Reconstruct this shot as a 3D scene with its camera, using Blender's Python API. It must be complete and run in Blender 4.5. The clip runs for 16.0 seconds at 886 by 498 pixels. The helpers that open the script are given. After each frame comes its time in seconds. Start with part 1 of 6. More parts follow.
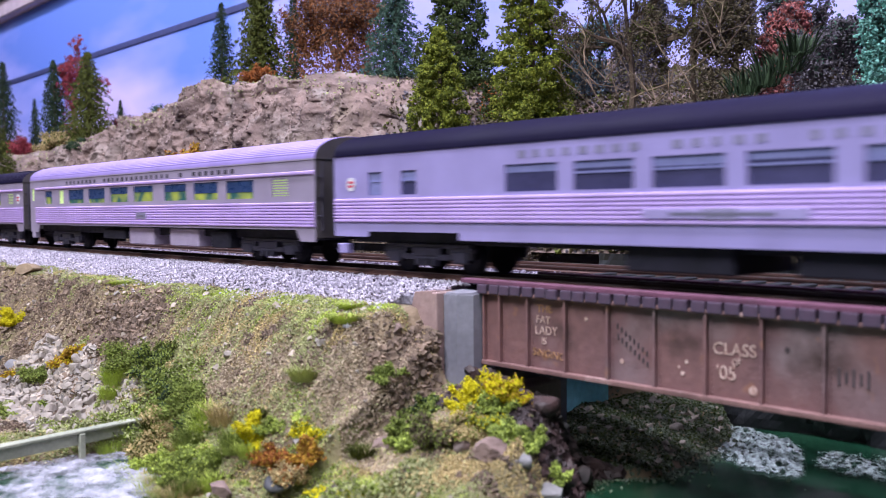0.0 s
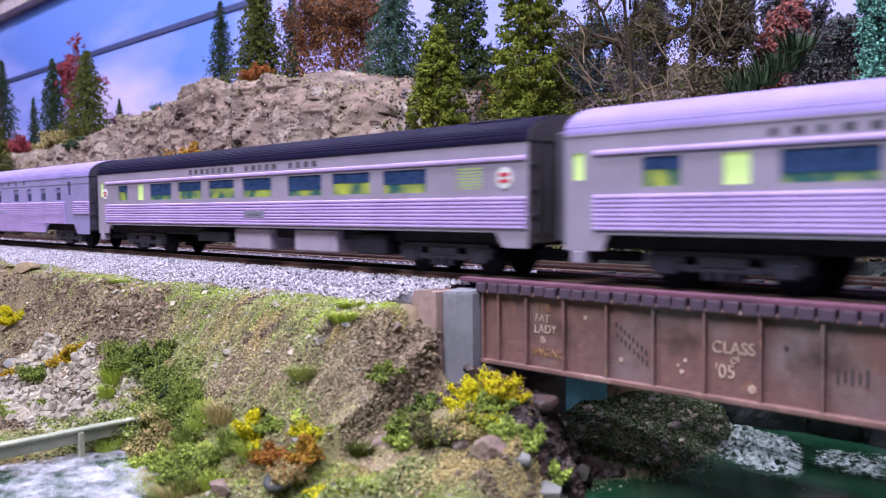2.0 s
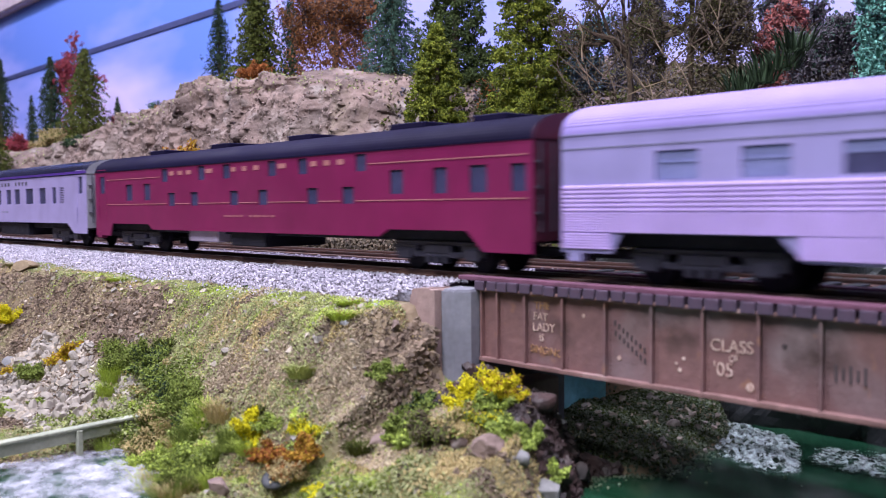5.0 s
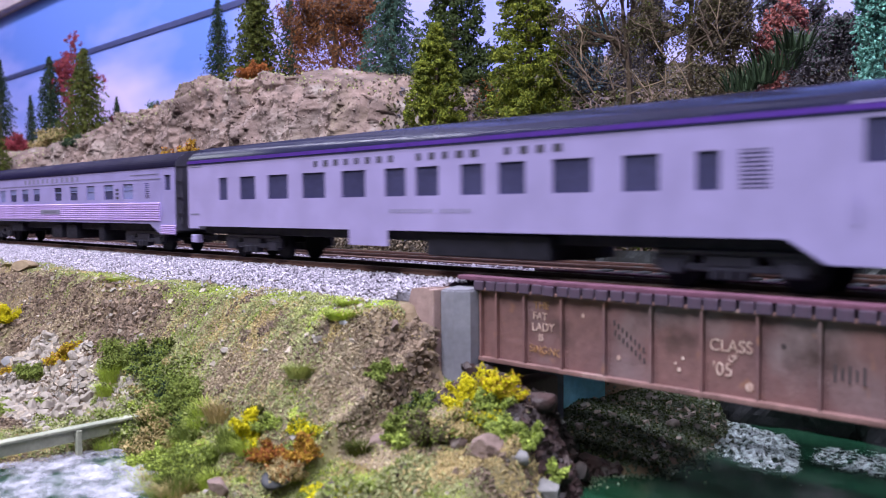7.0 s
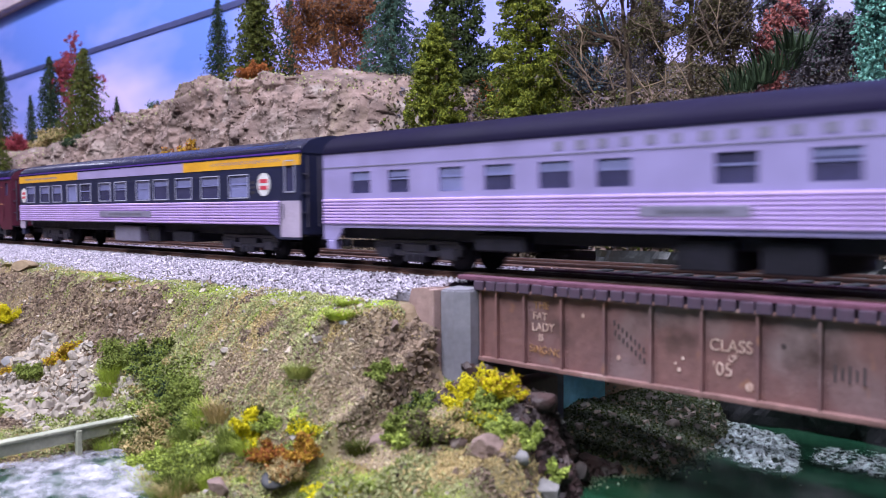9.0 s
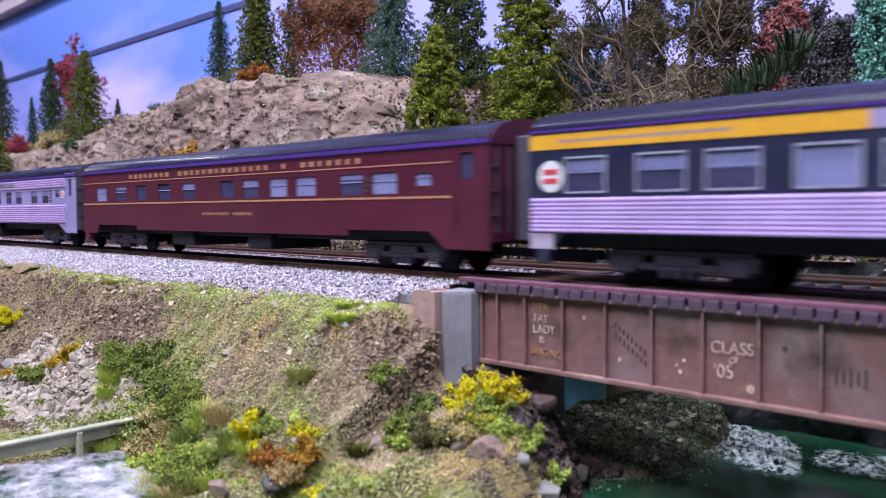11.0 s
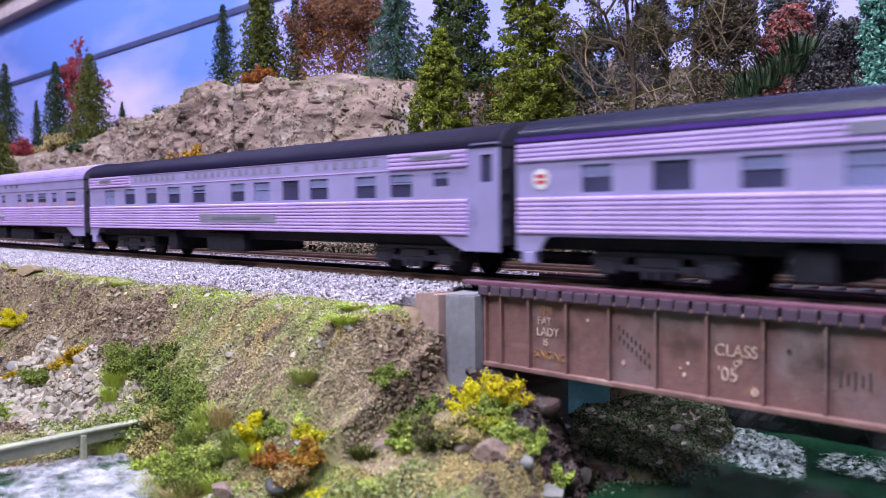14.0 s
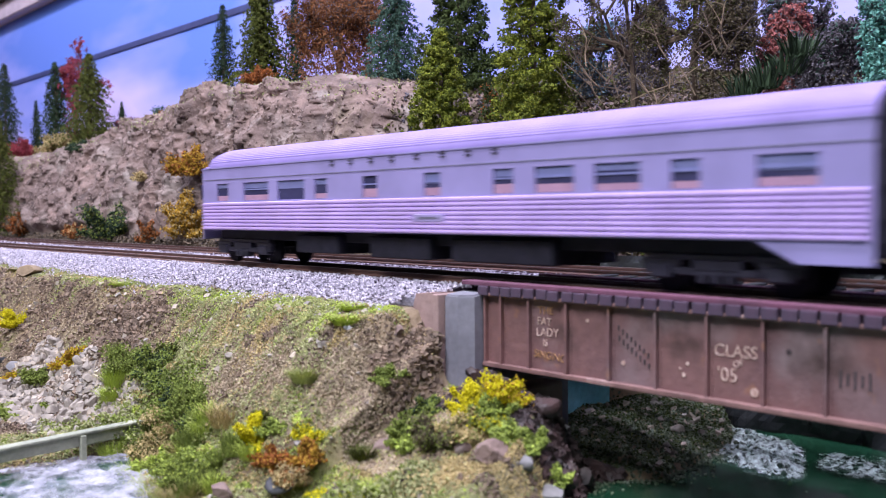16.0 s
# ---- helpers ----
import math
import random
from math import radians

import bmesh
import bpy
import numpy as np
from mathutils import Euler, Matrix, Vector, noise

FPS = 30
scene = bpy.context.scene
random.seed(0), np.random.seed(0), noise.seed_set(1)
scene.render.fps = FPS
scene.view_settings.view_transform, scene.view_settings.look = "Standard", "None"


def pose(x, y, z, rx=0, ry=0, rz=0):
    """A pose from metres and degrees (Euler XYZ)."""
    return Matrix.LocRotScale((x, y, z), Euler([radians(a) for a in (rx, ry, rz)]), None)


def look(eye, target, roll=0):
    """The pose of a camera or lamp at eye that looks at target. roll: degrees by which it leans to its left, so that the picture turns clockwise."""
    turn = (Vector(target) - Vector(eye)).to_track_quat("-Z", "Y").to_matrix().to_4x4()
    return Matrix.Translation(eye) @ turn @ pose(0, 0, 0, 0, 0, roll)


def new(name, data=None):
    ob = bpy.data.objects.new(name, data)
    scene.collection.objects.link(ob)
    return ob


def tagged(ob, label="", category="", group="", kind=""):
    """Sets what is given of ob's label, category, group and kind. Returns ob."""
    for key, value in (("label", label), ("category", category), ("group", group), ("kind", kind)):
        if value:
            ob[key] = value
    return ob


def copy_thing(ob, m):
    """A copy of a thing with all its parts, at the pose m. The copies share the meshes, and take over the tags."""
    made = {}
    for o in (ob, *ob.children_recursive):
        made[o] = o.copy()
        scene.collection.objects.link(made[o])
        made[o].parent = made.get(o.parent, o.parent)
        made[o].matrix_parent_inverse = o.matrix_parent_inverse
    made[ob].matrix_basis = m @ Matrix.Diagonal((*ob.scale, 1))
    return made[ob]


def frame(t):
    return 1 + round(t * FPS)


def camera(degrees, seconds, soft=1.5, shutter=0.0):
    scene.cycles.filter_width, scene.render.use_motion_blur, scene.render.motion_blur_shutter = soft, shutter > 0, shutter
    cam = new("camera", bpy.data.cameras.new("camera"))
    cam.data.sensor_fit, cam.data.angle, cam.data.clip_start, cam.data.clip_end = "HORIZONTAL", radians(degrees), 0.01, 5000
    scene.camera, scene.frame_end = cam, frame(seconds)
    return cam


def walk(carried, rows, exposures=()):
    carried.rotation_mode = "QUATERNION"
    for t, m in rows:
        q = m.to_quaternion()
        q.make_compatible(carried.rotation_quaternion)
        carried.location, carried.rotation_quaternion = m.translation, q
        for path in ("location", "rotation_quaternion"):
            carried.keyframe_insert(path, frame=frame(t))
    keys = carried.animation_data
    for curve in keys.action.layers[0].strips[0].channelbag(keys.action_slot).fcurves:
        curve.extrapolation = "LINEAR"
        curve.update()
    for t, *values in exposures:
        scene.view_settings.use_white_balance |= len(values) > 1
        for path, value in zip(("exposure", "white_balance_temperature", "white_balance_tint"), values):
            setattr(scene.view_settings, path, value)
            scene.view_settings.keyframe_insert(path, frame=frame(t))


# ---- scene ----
# ---------------------------------------------------------------- camera
FOV, F_PX = 51.48, 1626.0
cam = camera(FOV, 16.0, soft=0.8, shutter=0.42)
cam.data.dof.use_dof = True
cam.data.dof.focus_distance = 0.40
cam.data.dof.aperture_fstop = 25.0
SWAY = [(0, 5.5, 6), (.5, 5.2, 6), (1, 5, 5), (1.5, 4.8, 4), (2, 4, 3.5), (2.5, 3, 3), (3, 2, 2), (3.5, 2, .7), (4, 2, .5),
        (6.5, 0, 0), (7, 0, 0), (7.5, -.3, -.5), (8, -1, -1.5), (8.5, -.5, -.3), (9, 0, 0), (11.5, 2.5, 5), (12, 4, 6),
        (12.5, 5.5, 6.5), (13, 7, 7.5), (13.5, 7.5, 8), (14, 8, 8.5), (14.5, 8, 8.5), (15, 7.5, 8), (15.5, 7.5, 8), (16, 7.5, 9)]


def cam_pose(right, down):
    return pose(.19695, -.2035, .0206, 90 - 2.73 + math.degrees(down / F_PX), 0, 47.40 + math.degrees(right / F_PX)) @ pose(0, 0, 0, 0, 0, -.5)


walk(cam, [(t, cam_pose(dx, dy)) for t, dx, dy in SWAY], exposures=[(0, 0.0), (16, 0.0)])

# ---------------------------------------------------------------- light
world = bpy.data.worlds.new("room_air")
scene.world = world
world.use_nodes = True
world.node_tree.nodes["Background"].inputs[0].default_value = (.35, .3, .5, 1)
world.node_tree.nodes["Background"].inputs[1].default_value = .05


def area_lamp(name, eye, target, sx, sy, watts, colour):
    la = bpy.data.lights.new(name, "AREA")
    la.shape, la.size, la.size_y, la.energy, la.color = "RECTANGLE", sx, sy, watts, colour
    ob = new(name, la)
    ob.matrix_world = look(eye, target)
    return ob


# layout lighting: a long violet-white strip over the front edge, one over the backdrop, and the room's ceiling panel
area_lamp("layout_strip_light", (-.3, -.20, .95), (-.3, .0, 0), 2.4, .10, 30.0, (.78, .775, 1.0))
area_lamp("backdrop_strip_light", (-.4, .07, .62), (-.4, .22, .0), 2.6, .05, 3.0, (.74, .73, 1.0))
area_lamp("ceiling_panel_light", (.15, -.9, 1.25), (-.15, -.05, 0), .6, .6, 37.0, (.845, .885, 1.0))


# ---------------------------------------------------------------- materials
def mat(name, c1, c2=None, rough=.7, metal=0.0, scale=300, detail=6, bump=0.0, bscale=None, lo=.35, hi=.65, island=False,
        spots=None, coat=0.0, spec=None, bdist=.0006):
    """Two-tone procedural material: broad mottling, fine grain, bump; lengths in scene metres."""
    m = bpy.data.materials.new(name)
    m.use_nodes = True
    nt = m.node_tree
    b = nt.nodes["Principled BSDF"]
    b.inputs["Roughness"].default_value, b.inputs["Metallic"].default_value = rough, metal
    if coat:
        b.inputs["Coat Weight"].default_value, b.inputs["Coat Roughness"].default_value = coat, .12
    if spec is not None:
        b.inputs["Specular IOR Level"].default_value = spec
    tc = nt.nodes.new("ShaderNodeTexCoord")
    c2 = c2 or tuple(v * .8 for v in c1)

    def noise_tex(s, d=detail):
        n = nt.nodes.new("ShaderNodeTexNoise")
        n.inputs["Scale"].default_value, n.inputs["Detail"].default_value = s, d
        nt.links.new(tc.outputs["Object"], n.inputs["Vector"])
        return n.outputs[0]

    def ramp(src, a, bb, p, q):
        r = nt.nodes.new("ShaderNodeValToRGB")
        r.color_ramp.elements[0].position, r.color_ramp.elements[1].position = p, q
        r.color_ramp.elements[0].color, r.color_ramp.elements[1].color = (*a, 1), (*bb, 1)
        nt.links.new(src, r.inputs[0])
        return r.outputs[0]

    def mix(kind, fac, a, bb):
        x = nt.nodes.new("ShaderNodeMix")
        x.data_type, x.blend_type = "RGBA", kind
        for sock, val in ((x.inputs[0], fac), (x.inputs[6], a), (x.inputs[7], bb)):
            if isinstance(val, (int, float)):
                sock.default_value = val
            elif isinstance(val, tuple):
                sock.default_value = (*val, 1)
            else:
                nt.links.new(val, sock)
        return x.outputs[2]

    if island:
        g = nt.nodes.new("ShaderNodeNewGeometry")
        col = ramp(g.outputs["Random Per Island"], c1, c2, .0, 1.0)
        col = mix("MULTIPLY", .6, col, ramp(noise_tex(scale), (.55, .55, .55), (1.25, 1.25, 1.25), lo, hi))
    else:
        col = ramp(noise_tex(scale), c1, c2, lo, hi)
        col = mix("MULTIPLY", .35, col, ramp(noise_tex(scale * 9), (.6, .6, .6), (1.2, 1.2, 1.2), .3, .7))
    for sp in (spots or ()):
        c3, s3, p, q = sp
        col = mix("MIX", ramp(noise_tex(s3), (0, 0, 0), (1, 1, 1), p, q), col, c3)
    nt.links.new(col, b.inputs["Base Color"])
    rr = ramp(noise_tex(scale * 2.3), (max(rough - .1, .02),) * 3, (min(rough + .12, 1),) * 3, .3, .7)
    nt.links.new(rr, b.inputs["Roughness"])
    if bump:
        bn = nt.nodes.new("ShaderNodeBump")
        bn.inputs["Strength"].default_value, bn.inputs["Distance"].default_value = bump, bdist
        nt.links.new(noise_tex(bscale or scale * 4, 8), bn.inputs["Height"])
        nt.links.new(bn.outputs[0], b.inputs["Normal"])
    return m


def glow(name, colour, strength):
    m = bpy.data.materials.new(name)
    m.use_nodes = True
    b = m.node_tree.nodes["Principled BSDF"]
    b.inputs["Base Color"].default_value = (*colour, 1)
    b.inputs["Emission Color"].default_value, b.inputs["Emission Strength"].default_value = (*colour, 1), strength
    return m


M = dict(
    silver=mat("lilac_silver_car_paint", (.335, .285, .555), (.32, .272, .535), rough=.44, metal=.15, scale=7, lo=.3, hi=.7),
    flute=mat("bright_lilac_fluted_metal", (.55, .385, .765), (.525, .365, .735), rough=.45, metal=.1, scale=7, lo=.3, hi=.7),
    stone_grey=mat("warm_grey_car_paint", (.33, .275, .38), (.305, .255, .355), rough=.45, metal=.1, scale=7, lo=.3, hi=.7),
    pale=mat("pale_grey_car_paint", (.325, .27, .505), (.31, .255, .48), rough=.5, scale=7, lo=.3, hi=.7),
    roof_silver=mat("silver_roof_paint", (.305, .230, .52), (.29, .218, .50), rough=.5, metal=.05, spec=.15, scale=7, lo=.3, hi=.7),
    roof_dark=mat("matt_black_roof_paint", (.0065, .0045, .021), (.009, .0065, .027), rough=.62, spec=.08, scale=9, lo=.3, hi=.7),
    roof_gloss=mat("glossy_black_roof_paint", (.012, .012, .034), (.017, .017, .044), rough=.24, scale=9, lo=.3, hi=.7, spec=.14),
    # Purple reflection along the glossy roof edges, painted as a band.
    purple=mat("purple_roof_reflection", (.085, .03, .26), (.07, .025, .21), rough=.35, scale=80),
    maroon=mat("tuscan_red_paint", (.085, .013, .032), (.07, .011, .027), rough=.46, scale=9, lo=.3, hi=.7, spec=.35),
    crimson=mat("crimson_car_paint", (.185, .012, .072), (.16, .010, .062), rough=.46, spec=.35, scale=9, lo=.3, hi=.7),
    navy=mat("navy_car_paint", (.012, .014, .045), (.018, .02, .055), rough=.4, scale=70),
    yellow=mat("golden_yellow_paint", (.72, .36, .03), (.64, .31, .025), rough=.45, scale=70),
    gold=mat("dull_gold_lettering", (.42, .20, .12), (.36, .17, .10), rough=.5, scale=200),
    rose=mat("faded_rose_gold_lettering", (.42, .17, .17), (.34, .13, .13), rough=.5, scale=200),
    ink=mat("black_lettering", (.035, .03, .045), rough=.6, scale=200),
    frame=mat("bright_window_frame", (.42, .42, .58), rough=.4, scale=40),
    plate=mat("grey_nameplate", (.21, .19, .29), (.18, .165, .25), rough=.5, scale=200),
    white=mat("white_emblem", (.72, .70, .74), rough=.5, scale=200),
    red=mat("red_emblem", (.6, .05, .09), rough=.5, scale=200),
    under=mat("black_underframe_plastic", (.012, .011, .019), (.019, .017, .030), rough=.7, scale=200, bump=.15, spec=.25),
    # Car ends: darker copies of the side paints, the ends' shade in the colour.
    end_shaded=mat("shaded_grey_car_end", (.060, .054, .085), (.045, .040, .065), rough=.5, scale=40),
    end_pale_shaded=mat("shaded_pale_car_end", (.26, .25, .29), (.21, .20, .24), rough=.55, scale=40),
    end_brown_shaded=mat("shaded_warm_grey_car_end", (.075, .062, .066), (.058, .048, .052), rough=.55, scale=40),
    fold=mat("dark_grey_diaphragm", (.075, .065, .10), (.055, .048, .075), rough=.7, scale=40),
    truck=mat("dark_grey_truck_plastic", (.032, .029, .050), (.018, .016, .030), rough=.45, scale=200),
    gearbox=mat("grey_equipment_box", (.44, .36, .50), (.38, .31, .44), rough=.5, scale=120),
    glass=mat("dark_window_glazing", (.042, .040, .095), (.058, .055, .125), rough=.12, scale=60, spec=.6),
    blind=mat("blue_grey_window_blind", (.20, .205, .42), (.165, .17, .36), rough=.6, scale=200),
    curtain=mat("faded_pink_curtain", (.42, .24, .34), (.34, .19, .28), rough=.7, scale=200),
    blue_upper=mat("dark_blue_window_top", (.02, .045, .13), (.03, .06, .17), rough=.3, scale=200),
    lit=glow("yellow_green_lit_window", (.46, .60, .24), .58),
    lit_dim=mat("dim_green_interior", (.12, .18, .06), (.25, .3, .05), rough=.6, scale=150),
    rust=mat("rusty_girder_plate", (.215, .105, .100), (.145, .075, .080), rough=.72, scale=40, bump=.35, bscale=500,
             spots=[((.25, .18, .19), 38, .50, .70), ((.06, .032, .03), 60, .58, .75), ((.26, .12, .08), 170, .62, .74)]),
    rust_pale=mat("dusty_pink_rust", (.24, .125, .115), (.14, .07, .065), rough=.8, scale=90, bump=.3, spots=[((.36, .24, .22), 120, .60, .72)]),
    rust_rail=mat("rusty_rail_side", (.12, .055, .042), (.075, .036, .03), rough=.65, scale=120, bump=.2),
    steel=mat("worn_rail_head", (.30, .26, .26), (.2, .16, .15), rough=.35, metal=.8, scale=150),
    tie=mat("dark_stained_tie", (.060, .038, .066), (.10, .052, .088), rough=.8, scale=120, bump=.4),
    # Rear bridge timber, much darker than the front ties.
    gorge_tie=mat("black_rear_timber", (.016, .017, .020), (.028, .030, .032), rough=.75, scale=120, bump=.4),
    tie_red=mat("red_brown_deck_timber", (.165, .055, .10), (.11, .04, .07), rough=.8, scale=120, bump=.4),
    concrete=mat("grey_concrete", (.225, .215, .255), (.165, .158, .19), rough=.8, scale=60, bump=.3, spots=[((.13, .12, .12), 35, .6, .8)]),
    sandstone=mat("pinkish_plaster_wall", (.36, .24, .22), (.26, .17, .16), rough=.85, scale=60, bump=.5),
    ground=mat("earth_and_flock", (.25, .18, .11), (.13, .09, .058), rough=.95, scale=45, bump=1.0, bscale=420, lo=.38, hi=.62,
               spots=[((.30, .24, .15), 60, .55, .68), ((.16, .18, .045), 30, .54, .68)]),
    rock=mat("tan_plaster_rock", (.255, .174, .148), (.140, .095, .083), rough=.9, scale=38, bump=1.0, bscale=190, bdist=.0022, lo=.36, hi=.62,
             spots=[((.27, .215, .190), 26, .54, .70), ((.080, .056, .050), 75, .56, .72), ((.30, .25, .225), 70, .60, .74), ((.20, .165, .10), 14, .60, .75)]),
    rockchip=mat("broken_plaster_chips", (.29, .212, .185), (.16, .112, .098), rough=.9, scale=300, island=True),
    ballast=mat("pale_grey_ballast", (.60, .545, .63), (.31, .275, .335), rough=.85, scale=400, island=True),
    ballast_bed=mat("ballast_bed", (.26, .24, .29), (.15, .14, .17), rough=.95, scale=500, bump=1.0, bscale=900),
    pebble=mat("tan_river_stones", (.43, .355, .28), (.24, .215, .195), rough=.85, scale=150, island=True, bump=.3),
    soil=mat("brown_soil_crumbs", (.46, .37, .25), (.25, .185, .125), rough=.95, scale=300, island=True),
    litter=mat("dark_leaf_litter", (.17, .125, .085), (.05, .038, .03), rough=.95, scale=300, island=True),
    darksoil=mat("dark_brown_soil_clods", (.27, .19, .135), (.085, .058, .043), rough=.95, scale=300, island=True),
    wetmud=mat("dark_wet_mud", (.150, .180, .112), (.085, .112, .070), rough=.45, scale=300, island=True),
    # Dark rock taken down to black to hold the shade behind the bridge.
    gorge=mat("shade_black_rock", (.022, .024, .026), (.010, .012, .013), rough=.45, scale=60, bump=.9, bscale=260),
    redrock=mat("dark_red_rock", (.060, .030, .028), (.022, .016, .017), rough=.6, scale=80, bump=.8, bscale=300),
    greyrock=mat("grey_rock", (.24, .225, .22), (.12, .115, .12), rough=.8, scale=70, bump=.7, bscale=300),
    plank=mat("weathered_grey_green_wood", (.38, .38, .29), (.25, .26, .20), rough=.8, scale=90, bump=.5),
    tyre=mat("black_rubber", (.03, .03, .035), (.06, .06, .065), rough=.75, scale=200),
    teal=mat("chipped_teal_paint", (.20, .58, .68), (.30, .68, .76), rough=.6, scale=50, bump=.4, spots=[((.35, .4, .4), 130, .66, .74)]),
    bark=mat("brown_bark", (.075, .048, .032), (.12, .08, .055), rough=.9, scale=200, bump=.5),
    twig=mat("tan_dry_twig", (.25, .18, .11), (.16, .11, .07), rough=.9, scale=200),
    valance=mat("pale_pink_valance", (.50, .40, .44), (.42, .34, .40), rough=.6, scale=8),
    brown_trim=mat("brown_ceiling_trim", (.10, .075, .07), (.07, .055, .055), rough=.7, scale=10),
    plaster=mat("painted_room_wall", (.42, .40, .45), (.38, .36, .42), rough=.85, scale=4, bump=.1),
    carpet=mat("dark_room_floor", (.05, .05, .06), (.08, .08, .09), rough=.95, scale=30),
    fascia=mat("dark_layout_fascia", (.03, .035, .03), (.04, .045, .04), rough=.6, scale=20),
)
LEAF = dict(
    olive=((.105, .118, .018), (.040, .050, .009)), yellowgreen=((.25, .27, .028), (.055, .080, .010)), pine=((.075, .10, .024), (.022, .036, .010)),
    darkgreen=((.034, .058, .026), (.012, .024, .013)), bluegreen=((.065, .12, .085), (.02, .05, .04)),
    orange=((.25, .10, .035), (.075, .042, .032)), red=((.32, .05, .065), (.13, .022, .035)),
    rust=((.30, .095, .022), (.12, .045, .015)), brown=((.135, .105, .062), (.050, .040, .028)),
    dusk=((.15, .13, .15), (.045, .043, .060)), teal=((.20, .46, .38), (.05, .14, .13)),
    gold=((.42, .24, .025), (.17, .09, .015)), yellow=((.66, .58, .01), (.30, .25, .008)),
    green=((.225, .275, .055), (.090, .125, .030)), flock=((.40, .42, .15), (.25, .29, .09)), sage=((.36, .365, .17), (.19, .20, .085)), grass=((.46, .54, .10), (.22, .31, .05)),
    tan=((.52, .40, .19), (.20, .15, .06)), pink=((.40, .13, .12), (.16, .06, .06)), greyblue=((.11, .16, .20), (.04, .06, .08)))
for key, (a, b) in LEAF.items():
    b = tuple(.38 * p + .62 * q for p, q in zip(a, b)) if key not in ("yellowgreen", "pine", "olive") else b
    M["leaf_" + key] = mat(key + "_foliage", a, b, rough=.85, scale=250, island=True, spec=.25)


def water_material():
    m = mat("dark_green_resin_water", (.010, .052, .026), (.018, .072, .036), rough=.16, scale=40, bump=.5, bscale=90)
    m.node_tree.nodes["Principled BSDF"].inputs["Specular IOR Level"].default_value = .6
    return m


M["water"] = water_material()


def lacy(name, colour, scale, lo, hi):
    """Thin resin froth: opaque threads over clear gaps."""
    m = mat(name, colour, tuple(v * .7 for v in colour), rough=.5, scale=160, bump=.6, bscale=420)
    nt = m.node_tree
    tc, n, rp = nt.nodes.new("ShaderNodeTexCoord"), nt.nodes.new("ShaderNodeTexNoise"), nt.nodes.new("ShaderNodeValToRGB")
    n.inputs["Scale"].default_value, n.inputs["Detail"].default_value, n.inputs["Roughness"].default_value = scale, 7, .68
    rp.color_ramp.elements[0].position, rp.color_ramp.elements[1].position = lo, hi
    nt.links.new(tc.outputs["Object"], n.inputs["Vector"])
    nt.links.new(n.outputs[0], rp.inputs[0])
    nt.links.new(rp.outputs[0], nt.nodes["Principled BSDF"].inputs["Alpha"])
    return m


M["rapids"] = lacy("white_rapids_froth", (.80, .92, .89), 520, .35, .60)
M["pool_froth"] = lacy("cloudy_white_froth", (.58, .56, .65), 85, .38, .70)


def backdrop_material():
    """Painted sky: blue with soft pink-lilac cloud streaks."""
    m = bpy.data.materials.new("painted_sky")
    m.use_nodes = True
    nt = m.node_tree
    b = nt.nodes["Principled BSDF"]
    b.inputs["Roughness"].default_value = .7
    tc, mp = nt.nodes.new("ShaderNodeTexCoord"), nt.nodes.new("ShaderNodeMapping")
    mp.inputs["Scale"].default_value = (1.0, 1.0, 3.2)
    mp.inputs["Rotation"].default_value = (0, .25, 0)
    n, r = nt.nodes.new("ShaderNodeTexNoise"), nt.nodes.new("ShaderNodeValToRGB")
    n.inputs["Scale"].default_value, n.inputs["Detail"].default_value = 2.6, 4
    nt.links.new(tc.outputs["Object"], mp.inputs["Vector"])
    nt.links.new(mp.outputs[0], n.inputs["Vector"])
    e = r.color_ramp.elements
    e[0].position, e[0].color = .30, (.11, .20, .62, 1)
    e[1].position, e[1].color = .66, (.55, .46, .78, 1)
    k = r.color_ramp.elements.new(.46)
    k.color = (.27, .30, .72, 1)
    sep, add, mul = nt.nodes.new("ShaderNodeSeparateXYZ"), nt.nodes.new("ShaderNodeMath"), nt.nodes.new("ShaderNodeMath")
    nt.links.new(tc.outputs["Object"], sep.inputs[0])
    mul.operation, mul.inputs[1].default_value = "MULTIPLY_ADD", -1.5          # bluer towards the top
    mul.inputs[2].default_value = .27
    nt.links.new(sep.outputs[2], mul.inputs[0])
    nt.links.new(n.outputs[0], add.inputs[0])
    nt.links.new(mul.outputs[0], add.inputs[1])
    nt.links.new(add.outputs[0], r.inputs[0])
    nt.links.new(r.outputs[0], b.inputs["Base Color"])
    return m


M["sky"] = backdrop_material()


# ---------------------------------------------------------------- mesh helpers
def part(name, bm, material, parent=None, label="", smooth=False):
    me = bpy.data.meshes.new(name)
    bm.to_mesh(me)
    bm.free()
    me.materials.append(material)
    if smooth:
        me.shade_smooth()
    ob = new(name, me)
    ob.parent = parent
    if label:
        tagged(ob, label)
    return ob


def mesh_np(name, verts, tris, material, parent=None, label="", smooth=False):
    me = bpy.data.meshes.new(name)
    n, k = len(tris), tris.shape[1]
    me.vertices.add(len(verts))
    me.vertices.foreach_set("co", np.asarray(verts, np.float32).ravel())
    me.loops.add(n * k)
    me.loops.foreach_set("vertex_index", np.asarray(tris, np.int32).ravel())
    me.polygons.add(n)
    me.polygons.foreach_set("loop_start", np.arange(0, n * k, k, dtype=np.int32))
    me.update(calc_edges=True)
    me.validate()
    me.materials.append(material)
    if smooth:
        me.shade_smooth()
    else:
        me.shade_flat()
    ob = new(name, me)
    ob.parent = parent
    if label:
        tagged(ob, label)
    return ob


